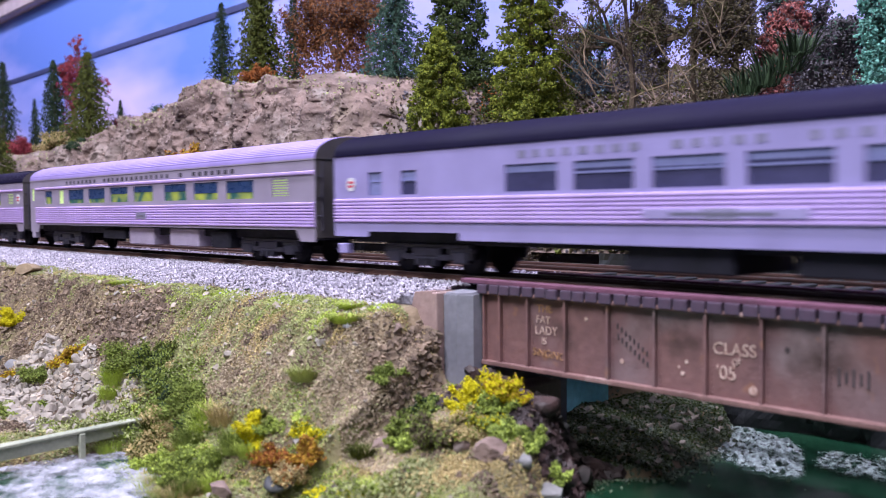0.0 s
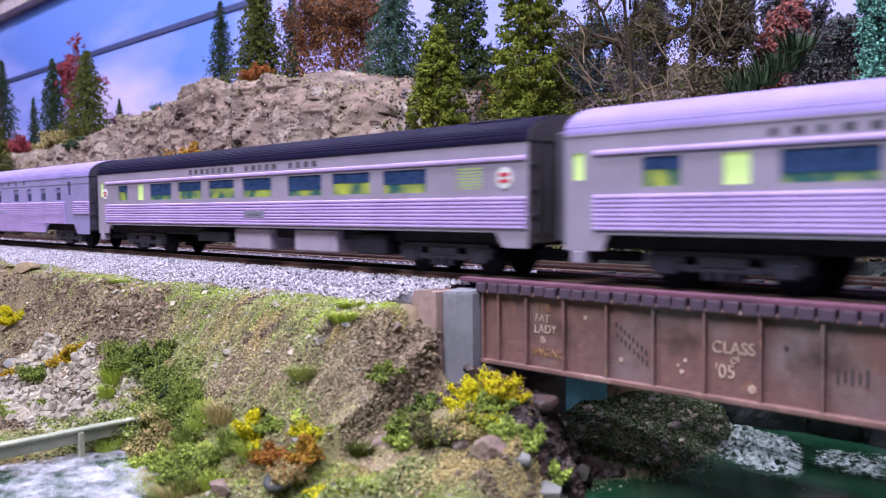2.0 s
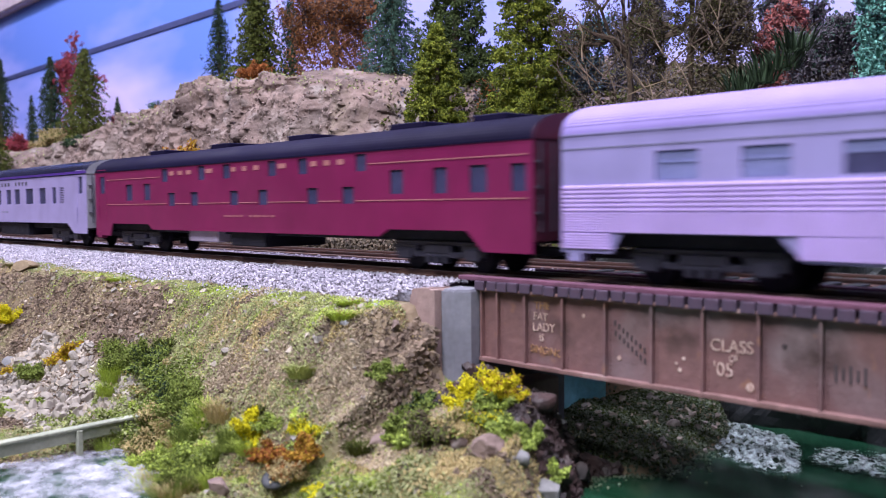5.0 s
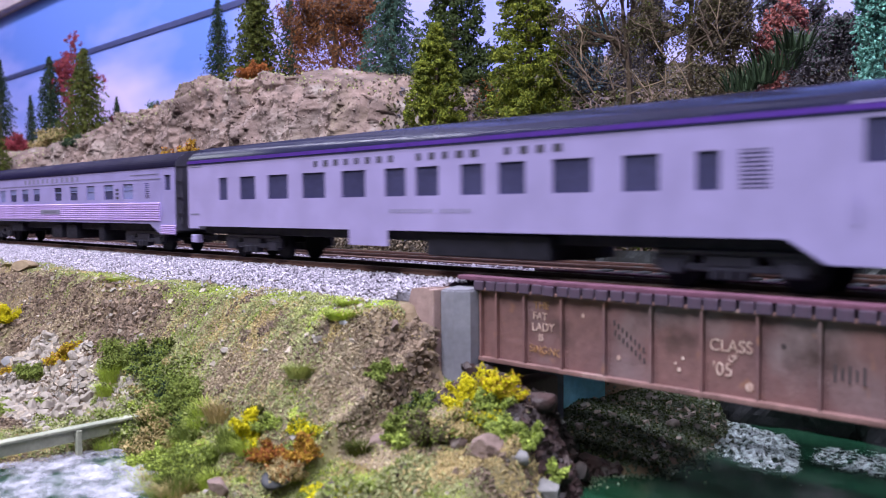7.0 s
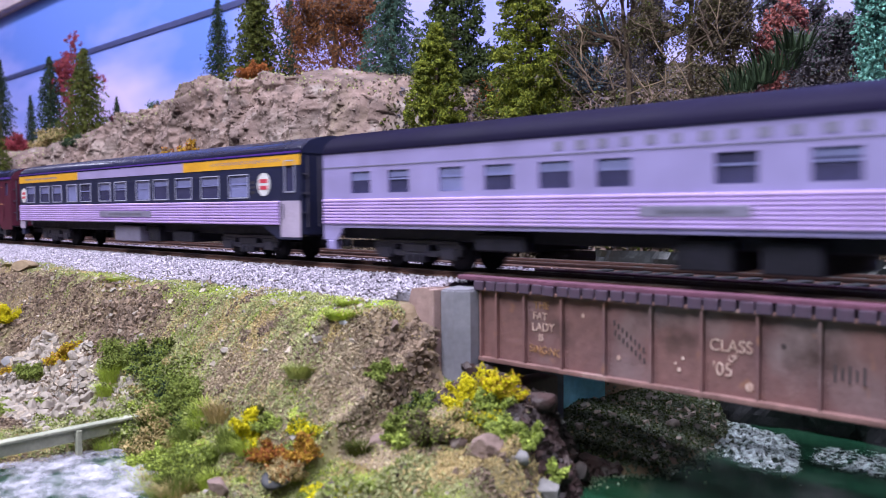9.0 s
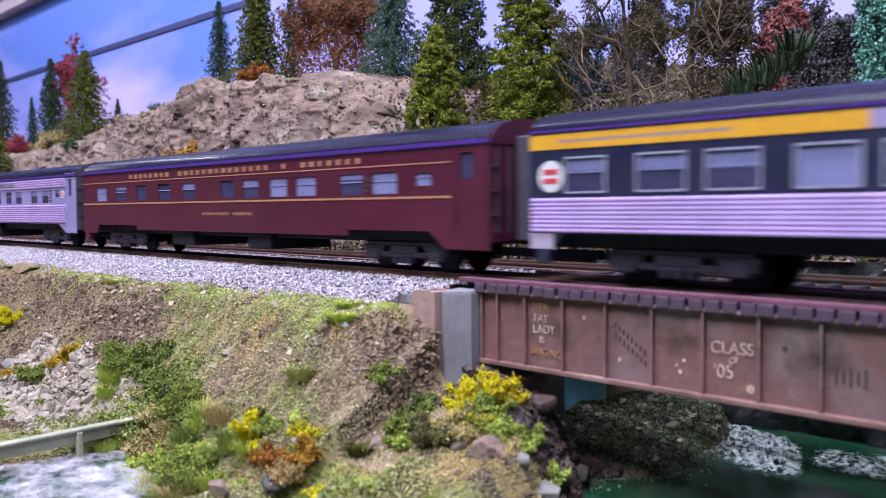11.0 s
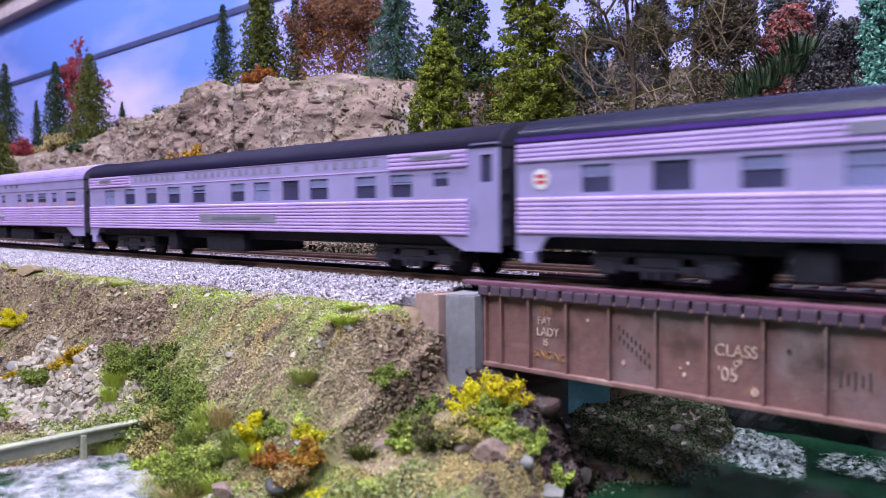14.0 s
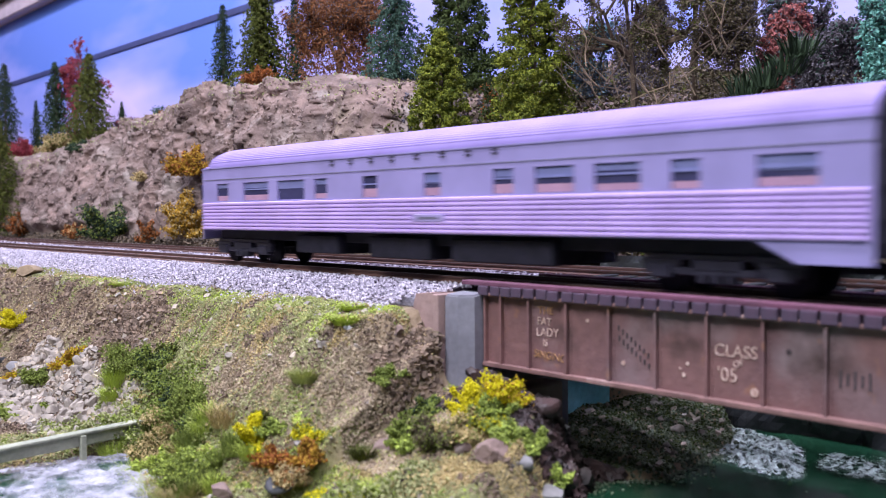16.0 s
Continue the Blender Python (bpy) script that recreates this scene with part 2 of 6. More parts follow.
def thing(name, label, category, m=None, group="", kind=""):
    ob = new(name)
    ob.empty_display_size = .01
    if m is not None:
        ob.matrix_world = m
    return tagged(ob, label, category, group, kind)


def box(bm, x0, x1, y0, y1, z0, z1, bevel=0.0):
    vs = [bm.verts.new(c) for c in ((x0, y0, z0), (x1, y0, z0), (x1, y1, z0), (x0, y1, z0), (x0, y0, z1), (x1, y0, z1), (x1, y1, z1), (x0, y1, z1))]
    fs = [bm.faces.new([vs[i] for i in f]) for f in ((0, 3, 2, 1), (4, 5, 6, 7), (0, 1, 5, 4), (1, 2, 6, 5), (2, 3, 7, 6), (3, 0, 4, 7))]
    if bevel:
        es = {e for f in fs for e in f.edges}
        bmesh.ops.bevel(bm, geom=list(es), offset=bevel, segments=1, affect="EDGES")


def a_box(x0, x1, y0, y1, z0, z1, bevel=0.0):
    bm = bmesh.new()
    box(bm, x0, x1, y0, y1, z0, z1, bevel)
    return bm


def quad(bm, pts):
    bm.faces.new([bm.verts.new(p) for p in pts])


def extrude_x(bm, prof, x0, x1, caps=False):
    """Sweep a (y, z) profile line from x0 to x1."""
    a = [bm.verts.new((x0, y, z)) for y, z in prof]
    b = [bm.verts.new((x1, y, z)) for y, z in prof]
    for i in range(len(prof) - 1):
        bm.faces.new((a[i], b[i], b[i + 1], a[i + 1]))
    if caps:
        bm.faces.new(a[::-1])
        bm.faces.new(b)


def disc_y(bm, cx, cz, y, r, n=18, depth=.0):
    """A round plate facing -y."""
    ring = [bm.verts.new((cx + r * math.cos(t), y, cz + r * math.sin(t))) for t in np.linspace(0, 2 * math.pi, n, endpoint=False)]
    bm.faces.new(ring)
    if depth:
        back = [bm.verts.new((v.co.x, y + depth, v.co.z)) for v in ring]
        for i in range(n):
            bm.faces.new((ring[i], back[i], back[(i + 1) % n], ring[(i + 1) % n]))


def tube(bm, pts, radii, n=6):
    rings = []
    for i, p in enumerate(pts):
        p = Vector(p)
        d = (Vector(pts[min(i + 1, len(pts) - 1)]) - Vector(pts[max(i - 1, 0)])).normalized()
        u = d.orthogonal().normalized()
        w = d.cross(u)
        rings.append([bm.verts.new(p + radii[i] * (u * math.cos(a) + w * math.sin(a))) for a in np.linspace(0, 2 * math.pi, n, endpoint=False)])
    for a, b in zip(rings, rings[1:]):
        for j in range(n):
            bm.faces.new((a[j], a[(j + 1) % n], b[(j + 1) % n], b[j]))
    bm.faces.new(rings[0][::-1])
    bm.faces.new(rings[-1])


TETRA = np.array([(1, 1, 1), (-1, -1, 1), (-1, 1, -1), (1, -1, -1)], float) * .75
TETRA_F = np.array([(0, 1, 3), (0, 2, 1), (0, 3, 2), (1, 2, 3)])
OCTA = np.array([(1, 0, 0), (-1, 0, 0), (0, 1, 0), (0, -1, 0), (0, 0, 1), (0, 0, -1)], float)
OCTA_F = np.array([(0, 2, 4), (2, 1, 4), (1, 3, 4), (3, 0, 4), (2, 0, 5), (1, 2, 5), (3, 1, 5), (0, 3, 5)])
CUBE = np.array([(x, y, z) for x in (-1, 1) for y in (-1, 1) for z in (-1, 1)], float) * .7
CUBE_F = np.array([(0, 1, 3), (0, 3, 2), (4, 6, 7), (4, 7, 5), (0, 4, 5), (0, 5, 1), (2, 3, 7), (2, 7, 6), (0, 2, 6), (0, 6, 4), (1, 5, 7), (1, 7, 3)])


def crumbs(pts, sizes, rng, shape="tetra", jitter=.35, stretch=None):
    """Many small irregular pieces at pts: vertices and triangles."""
    base, faces = dict(tetra=(TETRA, TETRA_F), octa=(OCTA, OCTA_F), cube=(CUBE, CUBE_F))[shape]
    n, k = len(pts), len(base)
    v = base[None] + rng.uniform(-jitter, jitter, (n, k, 3))
    if stretch is not None:
        v = v * np.asarray(stretch)
    q = rng.normal(size=(n, 4))
    q /= np.linalg.norm(q, axis=1, keepdims=True)
    w, x, y, z = q.T
    rot = np.stack([1 - 2 * (y * y + z * z), 2 * (x * y - z * w), 2 * (x * z + y * w), 2 * (x * y + z * w), 1 - 2 * (x * x + z * z),
                    2 * (y * z - x * w), 2 * (x * z - y * w), 2 * (y * z + x * w), 1 - 2 * (x * x + y * y)], 1).reshape(n, 3, 3)
    v = np.einsum("nij,nkj->nki", rot, v) * np.asarray(sizes).reshape(-1, 1, 1) + np.asarray(pts)[:, None, :]
    f = faces[None] + (np.arange(n) * k)[:, None, None]
    return v.reshape(-1, 3), f.reshape(-1, 3)


def text_mesh(words, size, material, parent, m, name="lettering", label=""):
    cu = bpy.data.curves.new("letters", "FONT")
    cu.body, cu.size, cu.extrude, cu.align_x = words, size, .00008, "LEFT"
    tmp = new("letters", cu)
    me = bpy.data.meshes.new_from_object(tmp.evaluated_get(bpy.context.evaluated_depsgraph_get()))
    bpy.data.objects.remove(tmp)
    me.materials.clear()
    me.materials.append(material)
    ob = new(name, me)
    ob.parent, ob.matrix_local = parent, m
    if label:
        tagged(ob, label)
    return ob


# ---------------------------------------------------------------- terrain
def smooth_step(a, b, x):
    t = np.clip((x - a) / (b - a), 0, 1)
    return t * t * (3 - 2 * t)


def wob(x, y, s, seed):
    """Cheap smooth noise in -1..1 from summed sines."""
    r = np.random.RandomState(seed)
    out = 0
    for _ in range(7):
        a, ph, k = r.uniform(0, 2 * np.pi), r.uniform(0, 2 * np.pi), r.uniform(.6, 1.7) / s
        out = out + np.sin((x * np.cos(a) + y * np.sin(a)) * k * 2 * np.pi + ph)
    return out / 4.2


np.seterr(over="ignore")


def lattice(i, j, k, seed):
    h = (i * 374761393 + j * 668265263 + k * 2147483647 + seed * 974634777) & 0xffffffff
    h = ((h ^ (h >> 13)) * 1274126177) & 0xffffffff
    h = ((h ^ (h >> 16)) * 2246822519) & 0xffffffff
    return ((h ^ (h >> 15)) & 0xffff) / 32767.5 - 1


def lumps(x, y, z, size, seed, octaves=4, ridged=False, gain=.5):
    """Fractal value noise, about -1..1; ridged gives sharp crests."""
    x, y, z = np.broadcast_arrays(np.asarray(x, float), y, z)
    out, amp, tot = 0.0, 1.0, 0.0
    for o in range(octaves):
        px, py, pz = x / size + o * 7.3, y / size + o * 3.1, z / size + o * 5.7
        i, j, k = np.floor(px).astype(np.int64), np.floor(py).astype(np.int64), np.floor(pz).astype(np.int64)
        u, v, w = px - i, py - j, pz - k
        u, v, w = u * u * (3 - 2 * u), v * v * (3 - 2 * v), w * w * (3 - 2 * w)
        n = 0
        for a in (0, 1):
            for b in (0, 1):
                for c in (0, 1):
                    n = n + lattice(i + a, j + b, k + c, seed + o) * (u if a else 1 - u) * (v if b else 1 - v) * (w if c else 1 - w)
        out = out + amp * (1 - 2.2 * np.abs(n) if ridged else n)
        tot += amp
        amp, size = amp * gain, size * .48
    return out / tot


WATER = -.056


def ground_z(x, y):
    x, y = np.asarray(x, float), np.asarray(y, float)
    edge = -.030 - .004 * wob(x, x * 0, .22, 3)
    d = np.maximum(edge - y, 0)                         # way down the front bank
    bank = -.0085 - .30 * np.minimum(d, .014) - 1.12 * np.clip(d - .014, 0, .036) - .10 * np.clip(d - .05, 0, .2)
    bank = bank + .0028 * smooth_step(-.13, -.20, x) * smooth_step(.004, .02, d) * lumps(x, y, 0, .009, 11, 3, True)
    bank = bank + smooth_step(.0, .02, d) * (.0034 * wob(x, y, .060, 5) + .0050 * lumps(x, y, 0, .018, 6, 4) + .0024 * lumps(x, y, 0, .0075, 7, 3, True))
    bank = np.maximum(bank, -.0532 + .0012 * lumps(x, y, 0, .012, 8, 3))
    top = np.where(y > .078, -.004 + .10 * (y - .078), -.0085)
    z = np.where(d > 0, bank, top)
    shore = .043 - .5 * np.minimum(y, 0) - .1 * np.maximum(y, 0) + .004 * wob(y, y * 0, .09, 9) + .015 * smooth_step(-.004, .016, y) * smooth_step(.098, .060, y)        # stream bank under the bridge
    bed = -.085
    k = smooth_step(-.040, .014, x - shore)
    z = z * (1 - k) + bed * k
    z = np.where(x > .27, np.maximum(z, -.085 + 1.2 * (x - .27)), z)
    z = np.minimum(z, np.where(x > .27, -.006, 1))
    cut = smooth_step(-.013 + .006 * lumps(y, x, 0, .012, 44, 2), .004, x) * smooth_step(-.0215, -.0235, y)             # the bank falls away beside the bridge post
    z = z + cut * (np.minimum(z, -.0305 - .42 * (-.0245 - np.minimum(y, -.0245))) - z)
    under = smooth_step(-.0075, -.005, x) * smooth_step(-.024, -.021, y) * smooth_step(.25, .24, x)
    z = z + under * (np.minimum(z, -.032 - .022 * smooth_step(-.014, -.002, y) + .0052 * smooth_step(.046, .010, x) * smooth_step(.002, .030, y) + .0016 * lumps(x, y, 0, .009, 45, 3)) - z)
    slip = smooth_step(-.095, -.135, x) * smooth_step(-.040, -.050, y) * smooth_step(-.085, -.070, y)      # clods and runnels on the raw slip
    z = z + slip * (.0024 * lumps(x, y, 0, .011, 12, 3, True) + .0014 * lumps(x, y, 0, .0045, 13, 2))
    heap = -.0150 - .66 * np.maximum(-.0272 - y, 0) + .0022 * lumps(x, y, 0, .007, 141, 3) - .06 * (1 - smooth_step(-.028, -.012, x) * smooth_step(.0045, .0005, x)) - .2 * smooth_step(-.0262, -.0255, y)
    z = np.maximum(z, heap)                                   # earth heaped against the wing wall
    pool = smooth_step(-.090, -.082, x) * np.exp(-(((x + .072) / .040) ** 2 + ((y + .122) / .028) ** 2))          # small pool before the plank
    z = z - .022 * np.clip(pool * 1.5, 0, 1)
    return z


def grid_sheet(name, xs, ys, zf, material, label, category, kind="structure"):
    X, Y = np.meshgrid(xs, ys)
    Z = zf(X, Y)
    nx, ny = len(xs), len(ys)
    idx = np.arange(nx * ny).reshape(ny, nx)
    f = np.stack([idx[:-1, :-1], idx[:-1, 1:], idx[1:, 1:], idx[1:, :-1]], -1).reshape(-1, 4)
    ob = mesh_np(name, np.stack([X, Y, Z], -1).reshape(-1, 3), f, material, smooth=True)
    return tagged(ob, label, category, "", kind)


gx = np.concatenate([np.arange(-3.8, -2.2, .04), np.arange(-2.2, -.5, .012), np.arange(-.5, .34, .0017), np.arange(.34, .8, .01), np.arange(.8, 3.95, .04)])
gy = np.concatenate([np.arange(-.30, -.12, .006), np.arange(-.12, .02, .0017), np.arange(.02, .13, .004)])
ground = grid_sheet("ground", gx, gy, ground_z, M["ground"], "brown earth bank with green flock sloping to a stream", "ground")

water = part("water", a_box(-.24, .34, -.30, .30, -.092, WATER, 0), M["water"], None)
tagged(water, "dark green glossy resin stream under the bridge", "water", "", "structure")

# the rock hill behind the tracks
RIDGE_X = [-2.2, -1.3, -.90, -.76, -.65, -.60, -.54, -.46, -.415, -.317, -.243, -.192, -.135, -.072, .05, .8]
RIDGE_Z = [.07, .07, .068, .072, .078, .082, .098, .097, .109, .103, .097, .083, .066, .058, .058, .055]


_fr = np.random.RandomState(61)
FACET = np.stack([_fr.uniform(-1.05, .1, 1500), _fr.uniform(-.005, .125, 1500)], -1)
FACET_OFF, FACET_TILT = _fr.uniform(-1, 1, 1500), _fr.uniform(-1, 1, (1500, 2))


def facets(u, z):
    """Broken rock planes: each cell of the face has its own offset and tilt."""
    sh = np.shape(u)
    p = np.stack([np.ravel(u), np.ravel(z) * 1.0], -1)
    p = p + .006 * np.stack([lumps(p[:, 0], p[:, 1], 0, .02, 63, 2), lumps(p[:, 0], p[:, 1], 0, .02, 64, 2)], -1)
    out = np.zeros(len(p))
    for a in range(0, len(p), 4000):
        q = p[a:a + 4000]
        d = q[:, None, :] - FACET[None]
        k = np.argmin(d[..., 0] ** 2 + (d[..., 1] * .60) ** 2, 1)
        dd = np.take_along_axis(d, k[:, None, None].repeat(2, 2), 1)[:, 0]
        out[a:a + 4000] = .0026 * FACET_OFF[k] + (dd * FACET_TILT[k] * .45).sum(1)
    return out.reshape(sh)


def hill_points(u, v):
    """u along the track, v from the foot (0) over the brow (.5) to the backdrop (1)."""
    top = np.interp(u, RIDGE_X, RIDGE_Z)
    foot = .088 + .006 * wob(u, u * 0, .12, 21)
    soft = smooth_step(-.26, -.16, u)                     # the cliff becomes a wooded slope
    face = np.clip(v / .5, 0, 1)
    back = np.clip((v - .5) / .5, 0, 1)
    y = foot + face * (.030 + .025 * soft) + back * (.30 - foot - .030 - .025 * soft - .004)
    z = .002 + (top - .002) * (face ** (.85 + .2 * soft)) + back * (.012 + .03 * soft + .052 * smooth_step(-.55, -.75, u))
    rough = 1 - .25 * soft
    w = smooth_step(0, .12, face) * (1 - .7 * back)
    cleft = .010 * lumps(u, z * .30, 0, .060, 22, 3, True) + .85 * facets(u, z) + .0050 * lumps(u + .25 * z, z * .22, 0, .022, 26, 3, True)
    block = .0048 * lumps(u, z * .45 + u * .2, 0, .026, 23, 5, True, .66) + .003 * lumps(u, z, 0, .022, 24, 4) + .0025 * lumps(u, z * .5, 0, .0080, 30, 3, True, .85)
    ledge = .0005 * np.sin(z * 520 + 4 * wob(u, z, .05, 25))
    y = y - w * rough * (ledge + cleft + block)
    z = z + w * (.005 * wob(u, y, .06, 28) + .005 * lumps(u, y, 0, .018, 29, 3)) * (.3 + .7 * smooth_step(.3, .5, v))
    return np.stack([u, y, z], -1)


us = np.concatenate([np.arange(-3.8, -2.2, .04), np.arange(-2.2, -1.0, .012), np.arange(-1.0, .06, .0016), np.arange(.06, .8, .012), np.arange(.8, 3.95, .04)])
vs_ = np.concatenate([np.linspace(0, .5, 110), np.linspace(.52, 1, 24)])
U, V = np.meshgrid(us, vs_)
HP = hill_points(U, V)
idx = np.arange(U.size).reshape(U.shape)
hill = mesh_np("hill", HP.reshape(-1, 3), np.stack([idx[:-1, :-1], idx[:-1, 1:], idx[1:, 1:], idx[1:, :-1]], -1).reshape(-1, 4), M["rock"], smooth=True)
tagged(hill, "tan plaster rock cliff with ledges behind the tracks", "rock cliff", "", "structure")


def hill_z(x, y):
    col = hill_points(np.full(120, x), np.linspace(0, 1, 120))
    i = int(np.argmin(np.abs(col[:, 1] - y) + (np.linspace(0, 1, 120) < .3) * .02))
    return float(col[i, 2])


# ---------------------------------------------------------------- room
def shell():
    wall = part("wall_backdrop", a_box(-4.0, 4.1, .300, .34, -.1, .335), M["sky"])
    tagged(wall, "painted blue and lilac sky backdrop board", "backdrop", "", "structure")
    # Thin dark grey-blue strip along the backdrop.
    sky_strip = part("sky_strip", a_box(-4.0, 4.1, .2985, .3005, .2305, .2378, .0005), mat("grey_blue_strip", (.045, .055, .16), rough=.6, scale=20), wall)
    tagged(sky_strip, "dark strip across the painted sky")
    v = part("valance", a_box(-4.0, 4.1, .285, .34, .336, .365, .002), M["valance"])
    tagged(v, "pale pink valance strip above the backdrop", "valance", "", "structure")
    v2 = part("ceiling_trim", a_box(-4.0, 4.1, .275, .34, .3655, .46, .002), M["brown_trim"])
    tagged(v2, "brown trim board above the valance", "trim", "", "structure")
    for nm, b, mm, lab in (("wall_north", (-4.0, 4.1, .341, .40, -1.0, 1.45), "plaster", "plain painted wall behind the backdrop"),
                           ("wall_south", (-4.0, 4.1, -2.06, -2.0, -1.0, 1.45), "plaster", "plain painted wall of the train room"),
                           ("wall_west", (-4.06, -4.0, -2.0, .40, -1.0, 1.45), "plaster", "plain painted end wall of the train room"),
                           ("wall_east", (4.1, 4.16, -2.0, .40, -1.0, 1.45), "plaster", "plain painted end wall of the train room"),
                           ("ceiling", (-4.06, 4.16, -2.06, .40, 1.451, 1.5), "plaster", "plain white ceiling of the train room"),
                           ("floor", (-4.06, 4.16, -2.06, .40, -1.05, -1.001), "carpet", "dark floor of the train room"),
                           ("fascia", (-4.0, 4.1, -.33, -.302, -.35, -.045), "fascia", "dark board along the layout edge")):
        tagged(part(nm, a_box(*b), M[mm]), lab, nm.split("_")[0], "", "structure")


shell()


# ---------------------------------------------------------------- track and bridge
def rail_bm(x0, x1, y):
    bm = bmesh.new()
    extrude_x(bm, [(y - .0011, -.0020), (y - .0011, -.0016), (y - .00035, -.0012), (y - .00035, -.0006), (y - .0005, -.0005), (y - .0005, 0),
                   (y + .0005, 0), (y + .0005, -.0005), (y + .00035, -.0006), (y + .00035, -.0012), (y + .0011, -.0016), (y + .0011, -.0020)], x0, x1, True)
    return bm


def track(yc, label):
    tr = thing("railway_track", label, "railway track", pose(0, yc, 0), "pair of tracks")
    for s in (-1, 1):
        r = part("rail", rail_bm(-3.75, 3.9, s * .00825), M["rust_rail"], tr, "rusty brown rail")
        part("rail_head", a_box(-3.75, 3.9, s * .00825 - .00046, s * .00825 + .00046, -.0001, .00012), M["steel"], r, "worn steel rail head")
    tie_me = None
    for i, x in enumerate(np.arange(-.82, -.004, .0066)):
        if tie_me is None:
            ob = part("tie", a_box(-.0014, .0014, -.0148, .0148, -.0042, -.0020, .0002), M["tie"], tr)
            tie_me = ob.data
        else:
            ob = new("tie", tie_me)
            ob.parent = tr
        ob.matrix_local = pose(x + random.uniform(-.0004, .0004), random.uniform(-.0004, .0004), 0, 0, 0, random.uniform(-1.2, 1.2))
    bm = bmesh.new()
    for x in (*np.arange(-3.75, -.825, .0066), *np.arange(.266, 3.9, .0066)):
        box(bm, x - .0014, x + .0014, -.0148, .0148, -.0042, -.0020)
    tagged(part("far_ties", bm, M["tie"], tr), kind="stuff")
    return tr


track(0, "rusty model rails on dark ties, front line")
track(.0508, "rusty model rails on dark ties, rear line")


def bridge(yc, label, near):
    b = thing("girder_bridge", label, "bridge", pose(0, yc, 0), "bridges over the stream")
    for s in (-1, 1):
        y = s * .0165
        if not near:
            part("stringer", a_box(.0085, .262, s * .0085 - .0016, s * .0085 + .0016, -.0090, -.0035, .0002), M["gorge_tie"], b, "dark timber stringer")
            continue
        g = part("girder", a_box(.0106, .262, y - .0006, y + .0006, -.0228, -.0036), M["rust"], b, "rusty brown plate girder")
        for z0, z1 in ((-.0241, -.0228), (-.0040, -.0030)):
            part("flange", a_box(.0104, .262, y - .0022, y + .0022, z0, z1, .0002), M["rust_pale"], g, "dusty pinkish flange edge")
        xs = [.0112, .0174, .0279] + [.0411 + .01390 * i for i in range(16)]
        for x in xs:
            part("stiffener", a_box(x - .00035, x + .00035, y + s * .0006, y + s * .0020, -.0228, -.0040), M["rust"], g)
        if near and s < 0:
            bm = bmesh.new()
            for x in xs:
                for z in np.linspace(-.0222, -.0048, 15):
                    for dx in (-.0011, .0011):
                        box(bm, x + dx - .00015, x + dx + .00015, y - .00085, y - .0005, z - .00015, z + .00015)
            part("rivets", bm, M["rust"], g)
    deck = M["tie"] if near else M["gorge_tie"]
    tie_me = None
    for i, x in enumerate(np.arange(.0112, .262, .00437 if near else .0075)):
        if tie_me is None:
            ob = part("bridge_tie", a_box(-.00185, .00185, -.0192, .0192, -.0037, -.0010, .0002), deck, b)
            tie_me = ob.data
        else:
            ob = new("bridge_tie", tie_me)
            ob.parent = b
        ob.matrix_local = pose(x, random.uniform(-.0003, .0003), random.uniform(-.0001, .0001), 0, 0, random.uniform(-.6, .6))
    for s in (-1, 1) if near else ():
        part("guard_timber", a_box(.002, .262, s * .0168 - .0019, s * .0168 + .0019, -.0011, .0002, .0002), M["tie_red"], b, "red-brown guard timber")
        part("guard_rail", a_box(-.01, .262, s * .0040 - .0005, s * .0040 + .0005, -.0011, -.0001), M["rust_rail"], b, "rusty inner guard rail")
    return b


br = bridge(0, "rusty plate girder bridge with timber deck and painted scrawls", True)
bridge(.0508, "open timber stringer bridge on the rear line", False)


def face(x, z, tilt=0):
    """A pose on the near girder's face: letters run along +x and stand up."""
    return pose(x, -.01725, z, 90, 0, 0) @ pose(0, 0, 0, 0, 0, tilt)


M["chalk"] = mat("pale_painted_scrawl", (.66, .48, .42), (.42, .25, .21), rough=.8, scale=500)
M["chalk2"] = mat("ochre_painted_scrawl", (.40, .21, .09), (.24, .12, .07), rough=.8, scale=500)
M["soot"] = mat("dark_painted_scrawl", (.075, .05, .055), rough=.8, scale=300)
for words, x, z, size, mm, tilt in (("THE", .0306, -.0077, .0030, "chalk2", 2), ("FAT", .0302, -.0105, .0030, "chalk", -2), ("LADY", .0299, -.0137, .0032, "chalk", 2),
                                    ("IS", .0322, -.0162, .0026, "chalk", 0), ("SiNGiNG", .0290, -.0194, .0029, "chalk2", -3),
                                    ("CLASS", .0842, -.0130, .0039, "chalk", 1), ("OF", .0893, -.0154, .0021, "chalk", 24), ("'05", .0850, -.0186, .0044, "chalk", 1)):
    text_mesh(words, size, M[mm], br, face(x, z, tilt), label="hand-painted pale scrawl on the girder")
for i in range(16):                                          # unreadable dark scrawl, as bars
    k = i % 8
    z0 = -.0098 - k * .00085 - (i // 8) * .0026
    part("scrawl", a_box(.0572 + k * .00125 + (i // 8) * .0002, .0577 + k * .00125 + (i // 8) * .0002, -.01728, -.01708, z0, z0 + .0013), M["soot"], br, "faded dark scrawl that cannot be read")
for i in range(5):
    part("scrawl", a_box(.1130 + i * .0015, .1136 + i * .0015, -.01728, -.01708, -.0165 + .0006 * (i % 2), -.0135 + .0007 * ((i + 1) % 2)), M["soot"], br, "faded dark scrawl that cannot be read")
bm = bmesh.new()
disc_y(bm, .1021, -.0103, -.01728, .0006, 10, .0002)
part("hole", bm, M["soot"], br, "small dark round hole")
